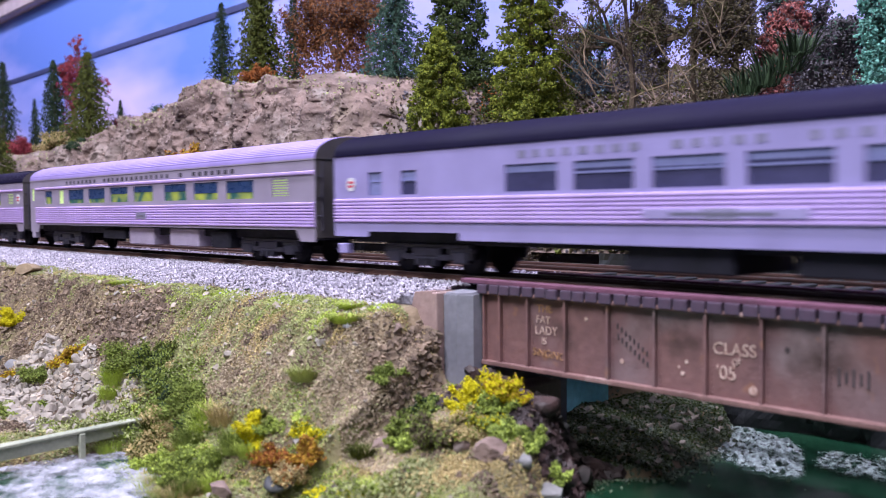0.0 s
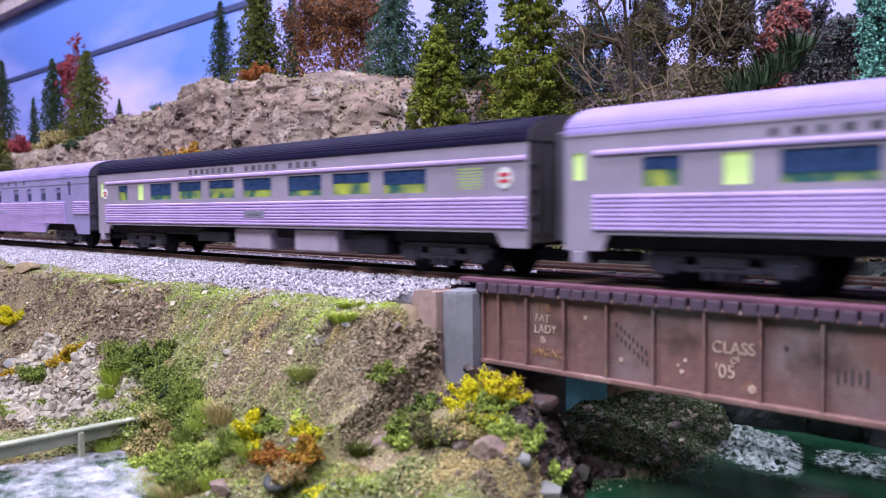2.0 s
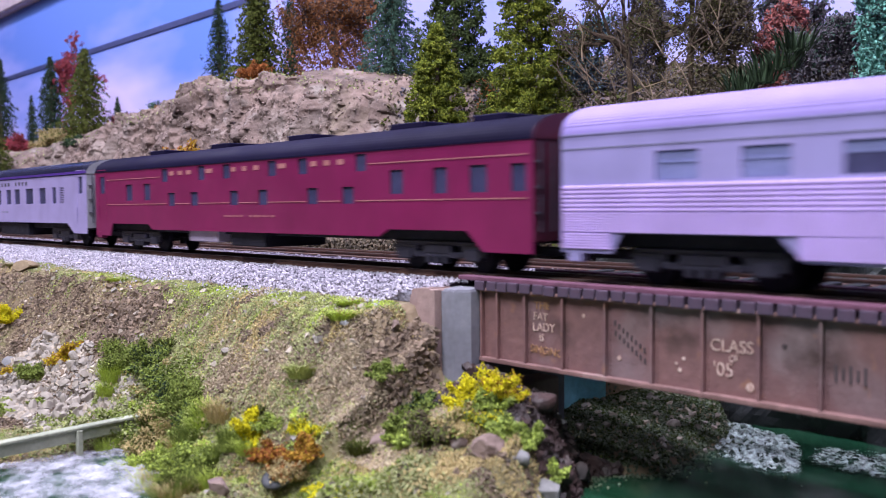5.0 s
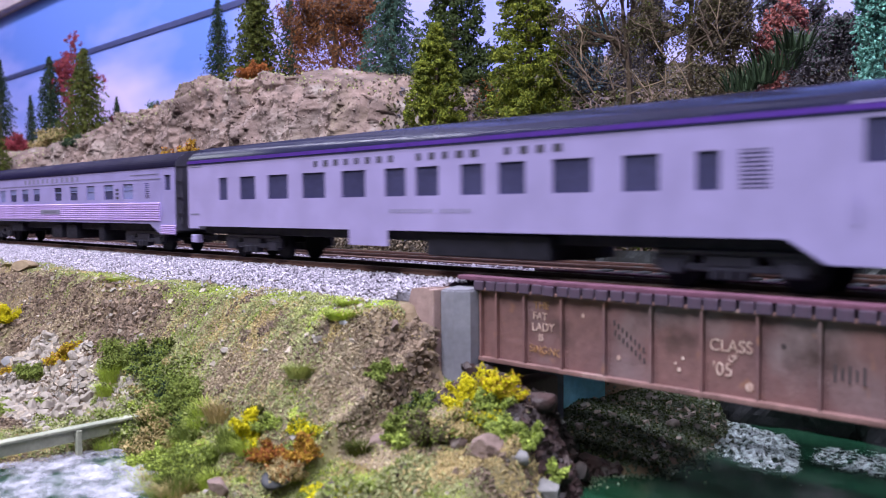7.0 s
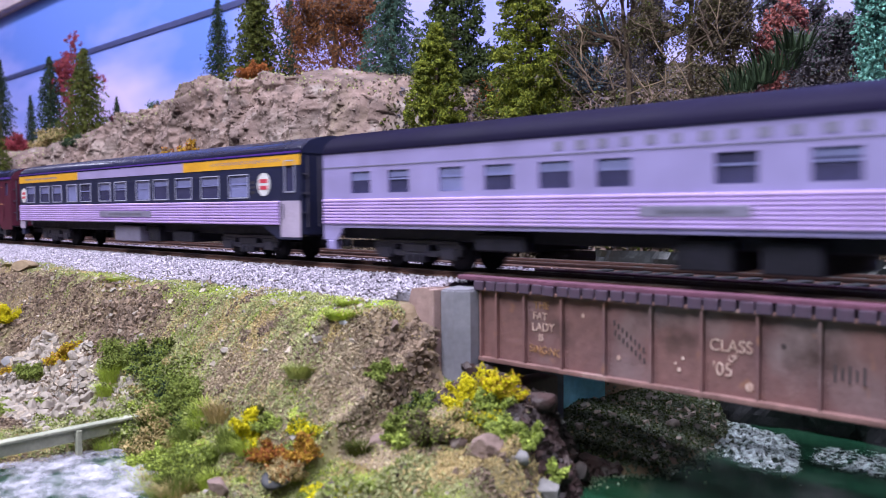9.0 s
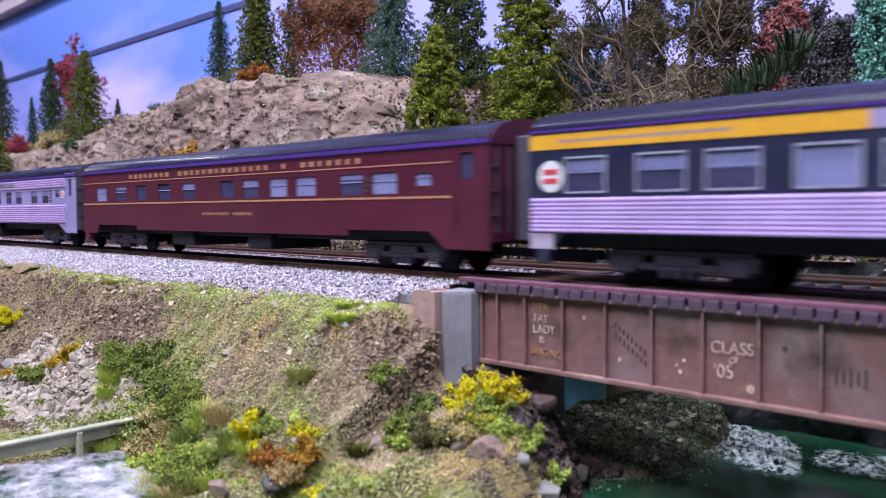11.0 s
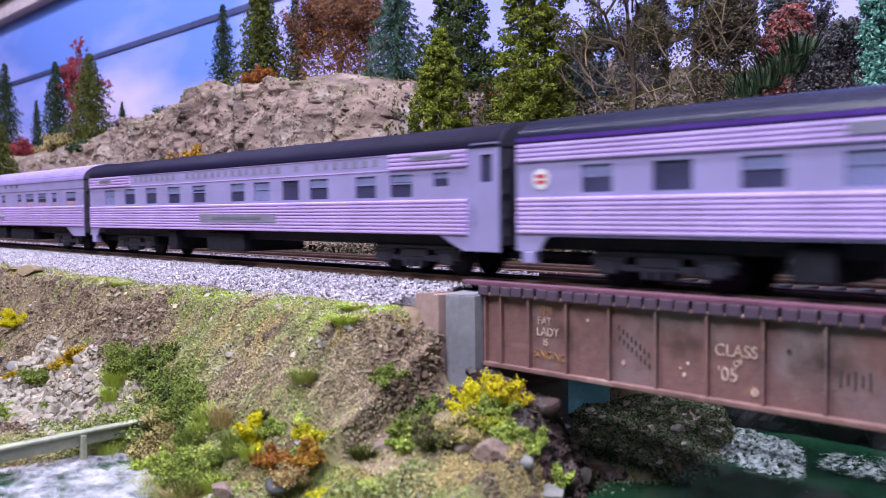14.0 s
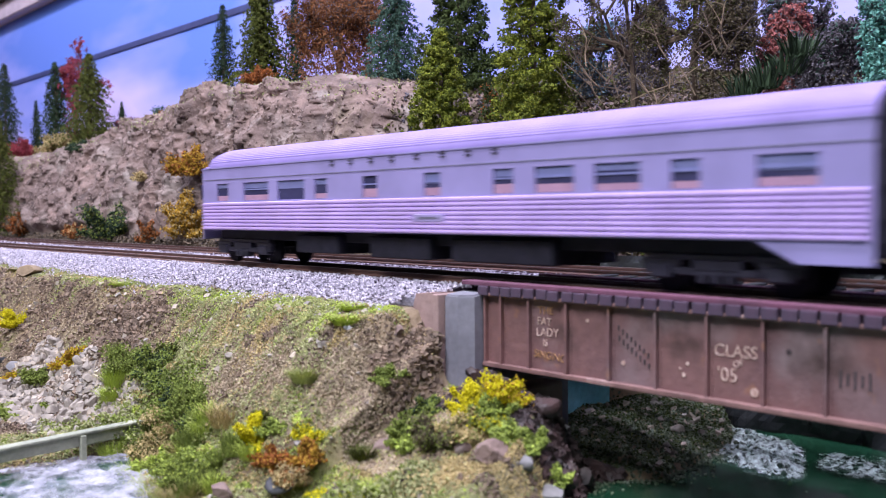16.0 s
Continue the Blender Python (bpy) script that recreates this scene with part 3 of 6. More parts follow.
for x, z, r in ((.0475, -.0082, .0005), (.0588, -.0178, .0006), (.0772, -.0158, .0004), (.0762, -.0186, .0005), (.0942, -.0203, .0010), (.0752, -.0172, .0003)):
    bm = bmesh.new()
    disc_y(bm, x, z, -.01728, r, 10, .0002)
    part("paint_spot", bm, M["chalk"], br, "pale paint spot")


def abutment():
    a = thing("abutment", "grey concrete bridge seat beside a pinkish wing wall", "abutment")
    bm = bmesh.new()                                          # chamfered post
    prof = [(.0012, -.0245), (.0066, -.0245), (.0103, -.0215), (.0103, -.0172), (.0012, -.0172)]
    lo, hi = [bm.verts.new((x, y, -.075)) for x, y in prof], [bm.verts.new((x, y, -.0030 - (.0006 if y < -.02 else 0))) for x, y in prof]
    for i in range(5):
        bm.faces.new((lo[i], lo[(i + 1) % 5], hi[(i + 1) % 5], hi[i]))
    bm.faces.new(hi)
    bmesh.ops.bevel(bm, geom=[e for e in bm.edges if e.verts[0].co.z > -.01 and e.verts[1].co.z > -.01], offset=.0005, segments=2, affect="EDGES")
    part("post", bm, M["concrete"], a, "grey concrete post")
    part("seat", a_box(-.004, .0125, -.0149, .0172, -.075, -.0256, .0004), M["concrete"], a)
    part("back_wall", a_box(-.006, .0078, -.0149, .0675, -.0257, -.0052, .0003), M["concrete"], a)
    bm = bmesh.new()                                          # sloping wing wall
    pts = [(-.0098, -.0040), (-.0022, -.0034), (-.0012, -.050), (-.0135, -.050), (-.0122, -.0115)]
    f0, f1 = [bm.verts.new((x, -.0262, z)) for x, z in pts], [bm.verts.new((x, -.0180, z)) for x, z in pts]
    for i in range(5):
        bm.faces.new((f0[i], f1[i], f1[(i + 1) % 5], f0[(i + 1) % 5]))
    bm.faces.new(f0)
    bm.faces.new(f1[::-1])
    bmesh.ops.recalc_face_normals(bm, faces=bm.faces)
    part("wing_wall", bm, M["sandstone"], a, "pinkish plastered wing wall")
    part("edge_post", a_box(-.0014, .0009, -.0272, -.0170, -.052, -.0036, .0003), M["sandstone"], a, "narrow reddish edge slab")
    part("lower_step", a_box(.0131, .0215, -.012, .004, -.075, -.0300, .0006), M["sandstone"], a, "pinkish footing step")
    t = thing("abutment", "chipped teal block carrying the rear bridge", "abutment")
    part("seat", a_box(-.0150, -.0040, .035, .0600, -.075, -.0258, .0006), M["teal"], t, "chipped teal painted block")
    f = thing("abutment", "grey concrete bridge seat on the far bank", "abutment")
    part("seat", a_box(.258, .285, -.022, .075, -.085, -.0256, .0004), M["concrete"], f)
    part("back_wall", a_box(.2625, .285, -.022, .0675, -.0257, -.0052, .0003), M["concrete"], f)


abutment()


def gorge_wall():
    """Dark rock under the foot of the hill, behind the rear bridge; its shade is painted as black."""
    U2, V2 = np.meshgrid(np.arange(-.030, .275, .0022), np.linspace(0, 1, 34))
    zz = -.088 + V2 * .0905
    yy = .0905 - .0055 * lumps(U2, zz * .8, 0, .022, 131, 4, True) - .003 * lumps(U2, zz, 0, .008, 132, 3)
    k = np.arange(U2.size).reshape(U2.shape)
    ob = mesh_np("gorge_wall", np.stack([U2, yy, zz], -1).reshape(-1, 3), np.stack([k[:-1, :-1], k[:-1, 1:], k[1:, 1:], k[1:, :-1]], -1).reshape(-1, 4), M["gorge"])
    tagged(ob, "dark rock wall behind the stream with shade in its colour", "rock wall", "", "structure")


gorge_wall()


# ---------------------------------------------------------------- the train
MM = .001
HW = 17.5


def in_mm(bm):
    bmesh.ops.scale(bm, vec=(MM, MM, MM), verts=bm.verts)
    return bm


def side_bm(L, wins, z0, z1, aprons, y=-HW, depth=.7):
    """One car side with real window openings; aprons: (x0, x1, bottom0, bottom1) strips under z0."""
    bm = bmesh.new()
    xs = sorted({0, L, *[v for w in wins for v in w[:2]]})
    zs = sorted({z0, z1, *[v for w in wins for v in w[2:4]]})
    for a, b in zip(xs, xs[1:]):
        for c, d in zip(zs, zs[1:]):
            mx, mz = (a + b) / 2, (c + d) / 2
            if not any(w[0] < mx < w[1] and w[2] < mz < w[3] for w in wins):
                quad(bm, ((a, y, c), (b, y, c), (b, y, d), (a, y, d)))
    i = depth if y < 0 else -depth
    for a, b, c, d in (w[:4] for w in wins):
        for p, q in (((a, c), (b, c)), ((b, c), (b, d)), ((b, d), (a, d)), ((a, d), (a, c))):
            quad(bm, ((p[0], y, p[1]), (q[0], y, q[1]), (q[0], y + i, q[1]), (p[0], y + i, p[1])))
    for a, b, c, d in aprons:
        quad(bm, ((a, y, c), (b, y, d), (b, y, z0), (a, y, z0)))
        quad(bm, ((a, y + i, c), (b, y + i, d), (b, y, d), (a, y, c)))
    bmesh.ops.remove_doubles(bm, verts=bm.verts, dist=.001)
    return in_mm(bm)


def flutes_bm(x0, x1, z0, z1, n, proud=.62):
    bm = bmesh.new()
    prof = [(-HW, z0)]
    h = (z1 - z0) / n
    for i in range(n):
        for k, p in ((.02, .25), (.10, .25), (.18, .90), (.50, 1.0), (.84, .90), (.92, .25)):
            prof.append((-HW - proud * p, z0 + (i + k) * h))
    prof.append((-HW, z1))
    extrude_x(bm, prof, x0, x1, True)
    return in_mm(bm)


def roof_bm(L, eave, crown, ridges=0, x0=0.0, round_end=0.0):
    """Arched roof; the fine ribs are part of the profile."""
    bm = bmesh.new()
    n = 64 if ridges else 24
    rings = []
    stations = [(x0, 1.0), (L, 1.0)]
    if round_end:
        stations = [(x0 + round_end * (1 - math.cos(a)) * .6, .55 + .45 * math.sin(a)) for a in np.linspace(0, math.pi / 2, 7)] + [(L, 1.0)]
    for x, k in stations:
        ring = []
        for i in range(n + 1):
            a = math.pi * i / n
            y = -HW * math.copysign(abs(math.cos(a)) ** .92, math.cos(a))
            z = eave + (crown - eave) * math.sin(a) ** .94
            if ridges and i % 2 and 4 < i < n - 4:
                z += .16
                y *= 1.008
            ring.append(bm.verts.new((x, y * (.5 + .5 * k if round_end else 1), eave + (z - eave) * k)))
        rings.append(ring)
    for a, b in zip(rings, rings[1:]):
        for i in range(n):
            bm.faces.new((a[i], b[i], b[i + 1], a[i + 1]))
    bm.faces.new(rings[0][::-1])
    bm.faces.new(rings[-1])
    return in_mm(bm)


def letters_bm(x0, x1, z0, z1, words, rng):
    """A company name as a row of plain bars of letter size."""
    bm = bmesh.new()
    total = sum(words) + 1.3 * (len(words) - 1)
    step = (x1 - x0) / total
    x = x0
    for w in words:
        for _ in range(w):
            wd = step * rng.uniform(.34, .52)
            box(bm, x, x + wd, -HW - .10, -HW + .02, z0, z1)
            x += step
        x += 1.3 * step
    return in_mm(bm)


def wheel_bm():
    bm = bmesh.new()
    for y, r, th in ((0, 5.2, 1.4), (1.2, 5.9, .5)):
        ring = [[bm.verts.new((r * math.cos(a), yy, r * math.sin(a))) for a in np.linspace(0, 2 * math.pi, 20, endpoint=False)] for yy in (y, y + th)]
        for j in range(20):
            bm.faces.new((ring[0][j], ring[0][(j + 1) % 20], ring[1][(j + 1) % 20], ring[1][j]))
        bm.faces.new(ring[0])
        bm.faces.new(ring[1][::-1])
    return in_mm(bm)


def truck_bm(s):
    """Side frame of a four-wheel truck with springs and journal boxes."""
    bm = bmesh.new()
    y0, y1 = sorted((s * 10.6, s * 12.6))
    for cx in (-15.5, 15.5):
        box(bm, cx - 3.2, cx + 3.2, y0 - .6, y1 + .6, 3.6, 7.2, .4)
        box(bm, cx - 5.6, cx + 5.6, y0, y1, 7.0, 8.3, .2)
        for dx in (-4.2, 4.2):
            box(bm, cx + dx - .9, cx + dx + .9, y0, y1, 4.8, 7.2, .2)
    box(bm, -20, 20, y0, y1, 8.1, 9.6, .3)
    box(bm, -11, 11, y0 - .3, y1 + .3, 4.4, 6.2, .3)
    box(bm, -6.5, 6.5, y0 - .5, y1 + .5, 5.6, 8.4, .3)
    for dx in (-3.6, 0, 3.6):
        box(bm, dx - 1.1, dx + 1.1, y0 - .9, y1 + .9, 2.6, 5.4, .3)
    return in_mm(bm)


TRUCK = dict(wheel=wheel_bm())
wheel_me = bpy.data.meshes.new("wheel")
TRUCK["wheel"].to_mesh(wheel_me)
wheel_me.materials.append(M["under"])
frame_me = []
for s in (-1, 1):
    me = bpy.data.meshes.new("side_frame")
    bmx = truck_bm(s)
    bmx.to_mesh(me)
    me.materials.append(M["truck"])
    frame_me.append(me)


def add_truck(car, x):
    t = part("truck", in_mm(a_box(-4, 4, -10, 10, 6, 9.5, .4)), M["under"], car, "black four-wheel truck")
    t.location = (x * MM, 0, 0)
    for me in frame_me:
        ob = new("side_frame", me)
        ob.parent = t
    for dx in (-15.5, 15.5):
        for s in (-1, 1):
            ob = new("wheel", wheel_me)
            ob.parent, ob.matrix_local = t, pose(dx * MM, s * .0078, .0052, 0, 0, 180 if s > 0 else 0)
    return t


def coach(label, left, L, wins, *, side="silver", roof="roof_silver", ridges=1, eave=38.6, crown=46.8, floor=13.2, flutes=(), door=None, names=(), plates=(),
          emblems=(), stripes=(), aprons=None, boxes=(), lit=False, blinds=True, seed=1, trucks=(40, 255), bars=(), louvres=(), vents=(), hatches=(),
          round_end=0.0, wz=(24.7, 31.8), end="under", framed=False, curtains=False):
    rng = np.random.RandomState(seed)
    crown -= 0 if roof == "roof_silver" else .6
    car = thing("passenger_car", label, "railway carriage", None, "passenger train")
    ws = [(a, b, *(r if r else wz)) for a, b, *r in wins]
    ws += [tuple(l) for l in louvres]
    if door:
        ws.append(door[2:6])
    if aprons is None:
        aprons = ((0, 8, 9, 9), (8, 11, 9, floor), (L - 26, L - 15, floor, 8.4), (L - 15, L, 8.4, 8.4))
    body = part("body", side_bm(L, ws, floor, eave, aprons), M[side], car)
    part("far_side", side_bm(L, ws, floor, eave, [a for a in aprons if a[0] > 20], y=HW), M[side], body)
    rf = part("roof", roof_bm(L, eave, crown, ridges, 0, round_end), M[roof], car, smooth=not ridges)
    part("drip_rail", in_mm(a_box(0, L, -HW - .25, -HW + .1, eave - .35, eave + .15)), M[side if "roof_s" in roof else roof], rf)
    for x, e in ((0, -1), (L, 1)):
        if round_end and e < 0:
            continue
        cap = in_mm(a_box(x - .4 if e > 0 else x, x if e > 0 else x + .4, -HW + .05, HW - .05, 10.2 if e > 0 else floor - .3, eave + .3, .3))
        part("end_wall", cap, M[end], body)
        if e > 0:
            part("end_arch", roof_bm(L + .3, eave - .2, crown - .1, 0, L - .2), M[end], body)
            bm = bmesh.new()                                  # grab irons and a ladder of thin ribs on the end wall
            for yy in (-14.5, -9.5):
                box(bm, L, L + .5, yy - .25, yy + .25, 13, eave - 1)
            for zz in (18, 25, 32):
                box(bm, L, L + .9, -16.5, -15.2, zz, zz + .5)
            part("end_ribs", in_mm(bm), M["fold"], body, "thin ribs and grab irons")
        d = part("diaphragm", in_mm(a_box(*((x, x + 5.2) if e > 0 else (x - 5.2, x)), -6.5, 6.5, 10.5, 41, .5)), M["fold"], car, "dark grey folded diaphragm")
        part("coupler", in_mm(a_box(*((x - 12, x + 5.3) if e > 0 else (x - 5.3, x + 12)), -1.4, 1.4, 5.6, 8.2, .4)), M["under"], car)
    if round_end:
        bm = bmesh.new()
        ang = np.linspace(-math.pi / 2, math.pi / 2, 13)
        for z0, z1 in ((9.2, 24), (24, 26), (26, 32.6), (32.6, eave)):
            pts = [(-7.0 * math.cos(a), HW * math.sin(a)) for a in ang]
            for p, q in zip(pts, pts[1:]):
                quad(bm, ((p[0], p[1], z0), (q[0], q[1], z0), (q[0], q[1], z1), (p[0], p[1], z1)))
        part("rounded_tail", in_mm(bm), M[side], car, "rounded observation end")
        bm = bmesh.new()
        for k in range(8):
            z = 13.6 + k * 1.35
            pts = [(-7.45 * math.cos(a), (HW + .45) * math.sin(a)) for a in ang]
            for p, q in zip(pts, pts[1:]):
                quad(bm, ((p[0], p[1], z), (q[0], q[1], z), (q[0], q[1], z + .8), (p[0], p[1], z + .8)))
        part("fluting", in_mm(bm), M["flute"], car)
        bm = bmesh.new()
        for a in (-1.15, -.45, .45, 1.15):
            c, s_, w = -7.15 * math.cos(a), (HW + .15) * math.sin(a), 2.6
            tx, ty = 7 * math.sin(a), HW * math.cos(a)
            n = math.hypot(tx, ty)
            tx, ty = tx / n * w, ty / n * w
            quad(bm, ((c - tx, s_ - ty, 25.8), (c + tx, s_ + ty, 25.8), (c + tx, s_ + ty, 32), (c - tx, s_ - ty, 32)))
        part("tail_windows", in_mm(bm), M["glass"], car)
        part("tail_cap", in_mm(a_box(-6.6, .5, -HW * .78, HW * .78, eave - 1.5, eave + 1.2, .9)), M[roof], car, "rounded roof lip")
    part("underframe", in_mm(a_box(4, L - 4, -12, 12, 9.4, floor, .3)), M["under"], car, "black underframe")
    for x in trucks:
        add_truck(car, x)
    for x0, x1, z0, z1, mm in boxes:
        part("equipment_box", in_mm(a_box(x0, x1, -15.2, 14, z0, z1, .4)), M[mm], car, "grey underfloor equipment box" if mm == "gearbox" else "black underfloor equipment box")
    for x0, x1, z0, z1, n in flutes:
        part("fluting", flutes_bm(x0, x1, z0, z1, n), M["flute"], body, "bright horizontal fluting")
    if lit:
        part("interior_glow", in_mm(a_box(16, L - 8, 2.0, 2.4, 14, 36)), M["lit_dim"], car)
        bm = bmesh.new()
        for x in np.arange(30, L - 16, 9.5):
            box(bm, x, x + 4.5, -13, -4, 15, 28.0 + rng.uniform(-2, 1.5), .4)
        part("seats", in_mm(bm), M["lit_dim"], car, "greenish coach seats")
    for w in ws:
        a, b, c, d = w[:4]
        small = b - a < 8 and lit
        if lit and w in louvres:
            small = True
        pane = part("window", in_mm(a_box(a, b, -HW + .55, -HW + .75, c, d)), M["lit"] if small else (M["lit_glass"] if lit else M["glass"]), body)
        if lit and not small:
            # Upper part of each lit window is dark blue, its depth random.
            k = rng.uniform(.38, .72)
            part("upper_band", in_mm(a_box(a, b, -HW + .40, -HW + .56, d - (d - c) * k, d)), M["blue_upper"], pane, "dark blue upper part of a lit window")
        elif blinds and not lit and not (door and w == door[2:6]):
            if b - a > 5 and rng.rand() < .75:
                part("middle_bar", in_mm(a_box(a, b, -HW + .3, -HW + .5, (c + d) / 2 + .5, (c + d) / 2 + 1.0)), M["blind"], pane)
            r = rng.rand()
            if r < .65:
                part("blind", in_mm(a_box(a + .2, b - .2, -HW + .48, -HW + .6, d - (d - c) * rng.uniform(.25, .5), d - .1)), M["blind"], pane, "pale half-drawn blind")
            elif r < .85:
                part("blind", in_mm(a_box(a + .2, b - .2, -HW + .48, -HW + .6, c + .1, d - .1)), M["blind"], pane, "pale drawn blind")
        if curtains and rng.rand() < .7:
            part("curtain", in_mm(a_box(a + .2, b - .2, -HW + .46, -HW + .58, c + .1, c + (d - c) * rng.uniform(.25, .45))), M["curtain"], pane, "pinkish window table and curtain")
        if framed:
            bm = bmesh.new()
            for q in ((a - .4, b + .4, c - .4, c), (a - .4, b + .4, d, d + .4), (a - .4, a, c, d), (b, b + .4, c, d)):
                box(bm, q[0], q[1], -HW - .2, -HW + .05, q[2], q[3])
            part("window_frame", in_mm(bm), M["frame"], pane, "thin bright window frame")
        if w in louvres:
            bm = bmesh.new()
            for z in np.arange(c + .4, d - .2, .95):
                box(bm, a, b, -HW + .1, -HW + .5, z, z + .45)
            part("louvre", in_mm(bm), M[side], pane)
    if door:
        dd = part("door", in_mm(a_box(door[0], door[0] + .35, -HW - .12, -HW + .02, door[6], door[5] + 3)), M[side], body, "vestibule door with a tall window")
        part("door_jamb", in_mm(a_box(door[1] - .35, door[1], -HW - .12, -HW + .02, door[6], door[5] + 3)), M[side], dd)
        part("door_head", in_mm(a_box(door[0], door[1], -HW - .12, -HW + .02, door[5] + 3, door[5] + 3.35)), M[side], dd)
        part("grab_iron", in_mm(a_box(door[0] + 1.2, door[0] + 1.6, -HW - .6, -HW - .3, 16, 21.5)), M[side], dd)
    for x0, x1, z0, z1, words, mm in names:
        part("lettering", letters_bm(x0, x1, z0, z1, words, rng), M[mm], body, "row of small plain bars for a name")
    for x0, x1, z0, z1, mm in plates:
        pl = part("nameplate", in_mm(a_box(x0, x1, -HW - .75, -HW - .05, z0, z1, .1)), M[mm], body, "flat nameplate")
        part("plate_letters", in_mm(a_box(x0 + (x1 - x0) * .18, x1 - (x1 - x0) * .18, -HW - .82, -HW - .72, z0 + (z1 - z0) * .35, z1 - (z1 - z0) * .35)), M["plate_ink"], pl)
    # Purple stripes stand for a reflection at the roof edge; others are paint.
    for x0, x1, z0, z1, mm in stripes:
        part("stripe", in_mm(a_box(x0, x1, -HW - .14, -HW + .02, z0, z1)), M[mm], body, "painted stripe; the purple ones a painted reflection")
    for x, z, r in emblems:
        bm = bmesh.new()
        disc_y(bm, x, z, -HW - .2, r, 20, .2)
        em = part("emblem", in_mm(bm), M["white"], body, "round white emblem with red bars")
        bm = bmesh.new()
        for k in (-.45, .12):
            box(bm, x - r * .62, x + r * .62, -HW - .28, -HW - .18, z + k * r, z + (k + .34) * r)
        part("emblem_bars", in_mm(bm), M["red"], em)
    for a, b, c, d in bars:
        bm = bmesh.new()
        for z in np.arange(c, d - .8, 1.9):
            box(bm, a, b, -HW - .12, -HW + .02, z, z + 1.1)
        part("car_marks", in_mm(bm), M["ink"], body, "small dark marks that cannot be read")
    for x in vents:
        bm = bmesh.new()
        for dz in (0, 1.1):
            box(bm, x - 1.1, x + 1.1, -HW - .3, -HW + .02, eave - 2.3 + dz, eave - 1.85 + dz)
        part("vent", in_mm(bm), M["ink"], rf, "small slotted vent")
    for x0, x1, y0, y1, z in hatches:
        part("roof_vent", in_mm(a_box(x0, x1, y0, y1, z - 2, z + .8, .3)), M[roof], rf, "low roof vent box")
    # steps and hand brake gear at the left end
    if not round_end:
        part("step", in_mm(a_box(2.0, 6.5, -HW - .1, -HW + 3, 5.6, 9.0, .3)), M[side], body)
    car["start"] = left
    return car


def lit_glazing():
    m = glow("green_lit_glazing", (.2, .27, .1), .30)
    nt = m.node_tree
    tc, n, r = nt.nodes.new("ShaderNodeTexCoord"), nt.nodes.new("ShaderNodeTexNoise"), nt.nodes.new("ShaderNodeValToRGB")
    n.inputs["Scale"].default_value = 130
    r.color_ramp.elements[0].position, r.color_ramp.elements[0].color = .40, (.025, .085, .085, 1)
    r.color_ramp.elements[1].position, r.color_ramp.elements[1].color = .68, (.34, .37, .06, 1)
    nt.links.new(tc.outputs["Object"], n.inputs["Vector"])
    nt.links.new(n.outputs[0], r.inputs[0])
    b = nt.nodes["Principled BSDF"]
    nt.links.new(r.outputs[0], b.inputs["Emission Color"])
    nt.links.new(r.outputs[0], b.inputs["Base Color"])
    b.inputs["Roughness"].default_value = .2
    return m


M["lit_glass"] = lit_glazing()
M["plate_ink"] = mat("dark_plate_marks", (.14, .13, .19), rough=.6, scale=200)
SPEED = .2035
train = []


def add(*a, **k):
    train.append((coach(*a, **k), a[1]))


big = [(59.5, 80.8), (87.2, 108.2), (114.7, 135.4), (142, 162.9), (174.1, 195.5), (202, 222.9), (229.8, 250.8)]
std = dict(flutes=[(9, 282, 13.8, 23.3, 8), ], )
# first car: dark roof over pale fluted sides, wide lounge windows
add("pale silver passenger car with dark roof and wide windows", -.0618, 295.5,
    [(18.9, 25.9), (35.6, 43), (80.9, 99.9), (105.4, 124.3), (129.6, 149.1), (154.3, 174), (180, 199), (205, 224), (240, 255)],
    side="silver", roof="roof_dark", ridges=0, flutes=[(.5, 295, 16.2, 24.0, 7)], names=[(86, 190, 34.2, 36.2, (8, 5, 4), "plate")],
    plates=[(127.3, 169, 17.6, 19.9, "pale"), (143.5, 152.7, 17.4, 20.0, "plate")], emblems=[(9.6, 28.8, 2.3)], seed=3,
    aprons=((0, 19, 11.4, 11.4), (62, 234, 11.0, 11.0), (276, 295.5, 11.4, 11.4)), boxes=[(120, 150, 4.5, 11, "under"), (165, 190, 5, 11, "under")], trucks=(42, 254), wz=(25, 32.5))
lit_kw = dict(side="stone_grey", lit=True, flutes=[(9.5, 292, 14.2, 23.2, 8), (9.5, 292, 33.0, 34.4, 1)], trucks=(43, 253),
              boxes=[(131.5, 157.7, 4.8, 12.8, "gearbox"), (174.6, 200.9, 5.0, 12.8, "gearbox"), (100, 126, 7, 11.5, "under"), (212, 228, 5, 12, "under")],
              louvres=[(264.2, 274.9, 25.6, 32.2)], wz=(25, 32.2), end="end_brown_shaded", hatches=[(262, 282, -10, -5, 45)],
              aprons=((0, 12, 9, 9), (12, 14, 9, 13.2), (280, 283, 13.2, 9), (283, 292.5, 9, 9)))
add("warm grey passenger car with silver roof and lit green windows", -.366, 292.5, [(2.6, 6.5, 27, 34), (24.2, 35), (45.9, 52.5)] + big,
    roof="roof_silver", names=[(57, 239, 35.2, 36.9, (8, 14, 1, 7), "ink")], plates=[(145.7, 156.5, 17, 19.8, "plate")], seed=5, **lit_kw)
add("warm grey passenger car with dark roof and lit green windows", -.6715, 292.8, [(2.6, 6.5, 27, 34), (24.2, 35), (45.9, 52.5)] + big,
    roof="roof_dark", names=[(98, 195, 35.2, 37.2, (8, 5, 4), "ink")], plates=[(143.7, 158.5, 17, 19.8, "plate")], emblems=[(283.8, 28.5, 3.1), (9, 28.4, 2.6)], seed=6, **lit_kw)
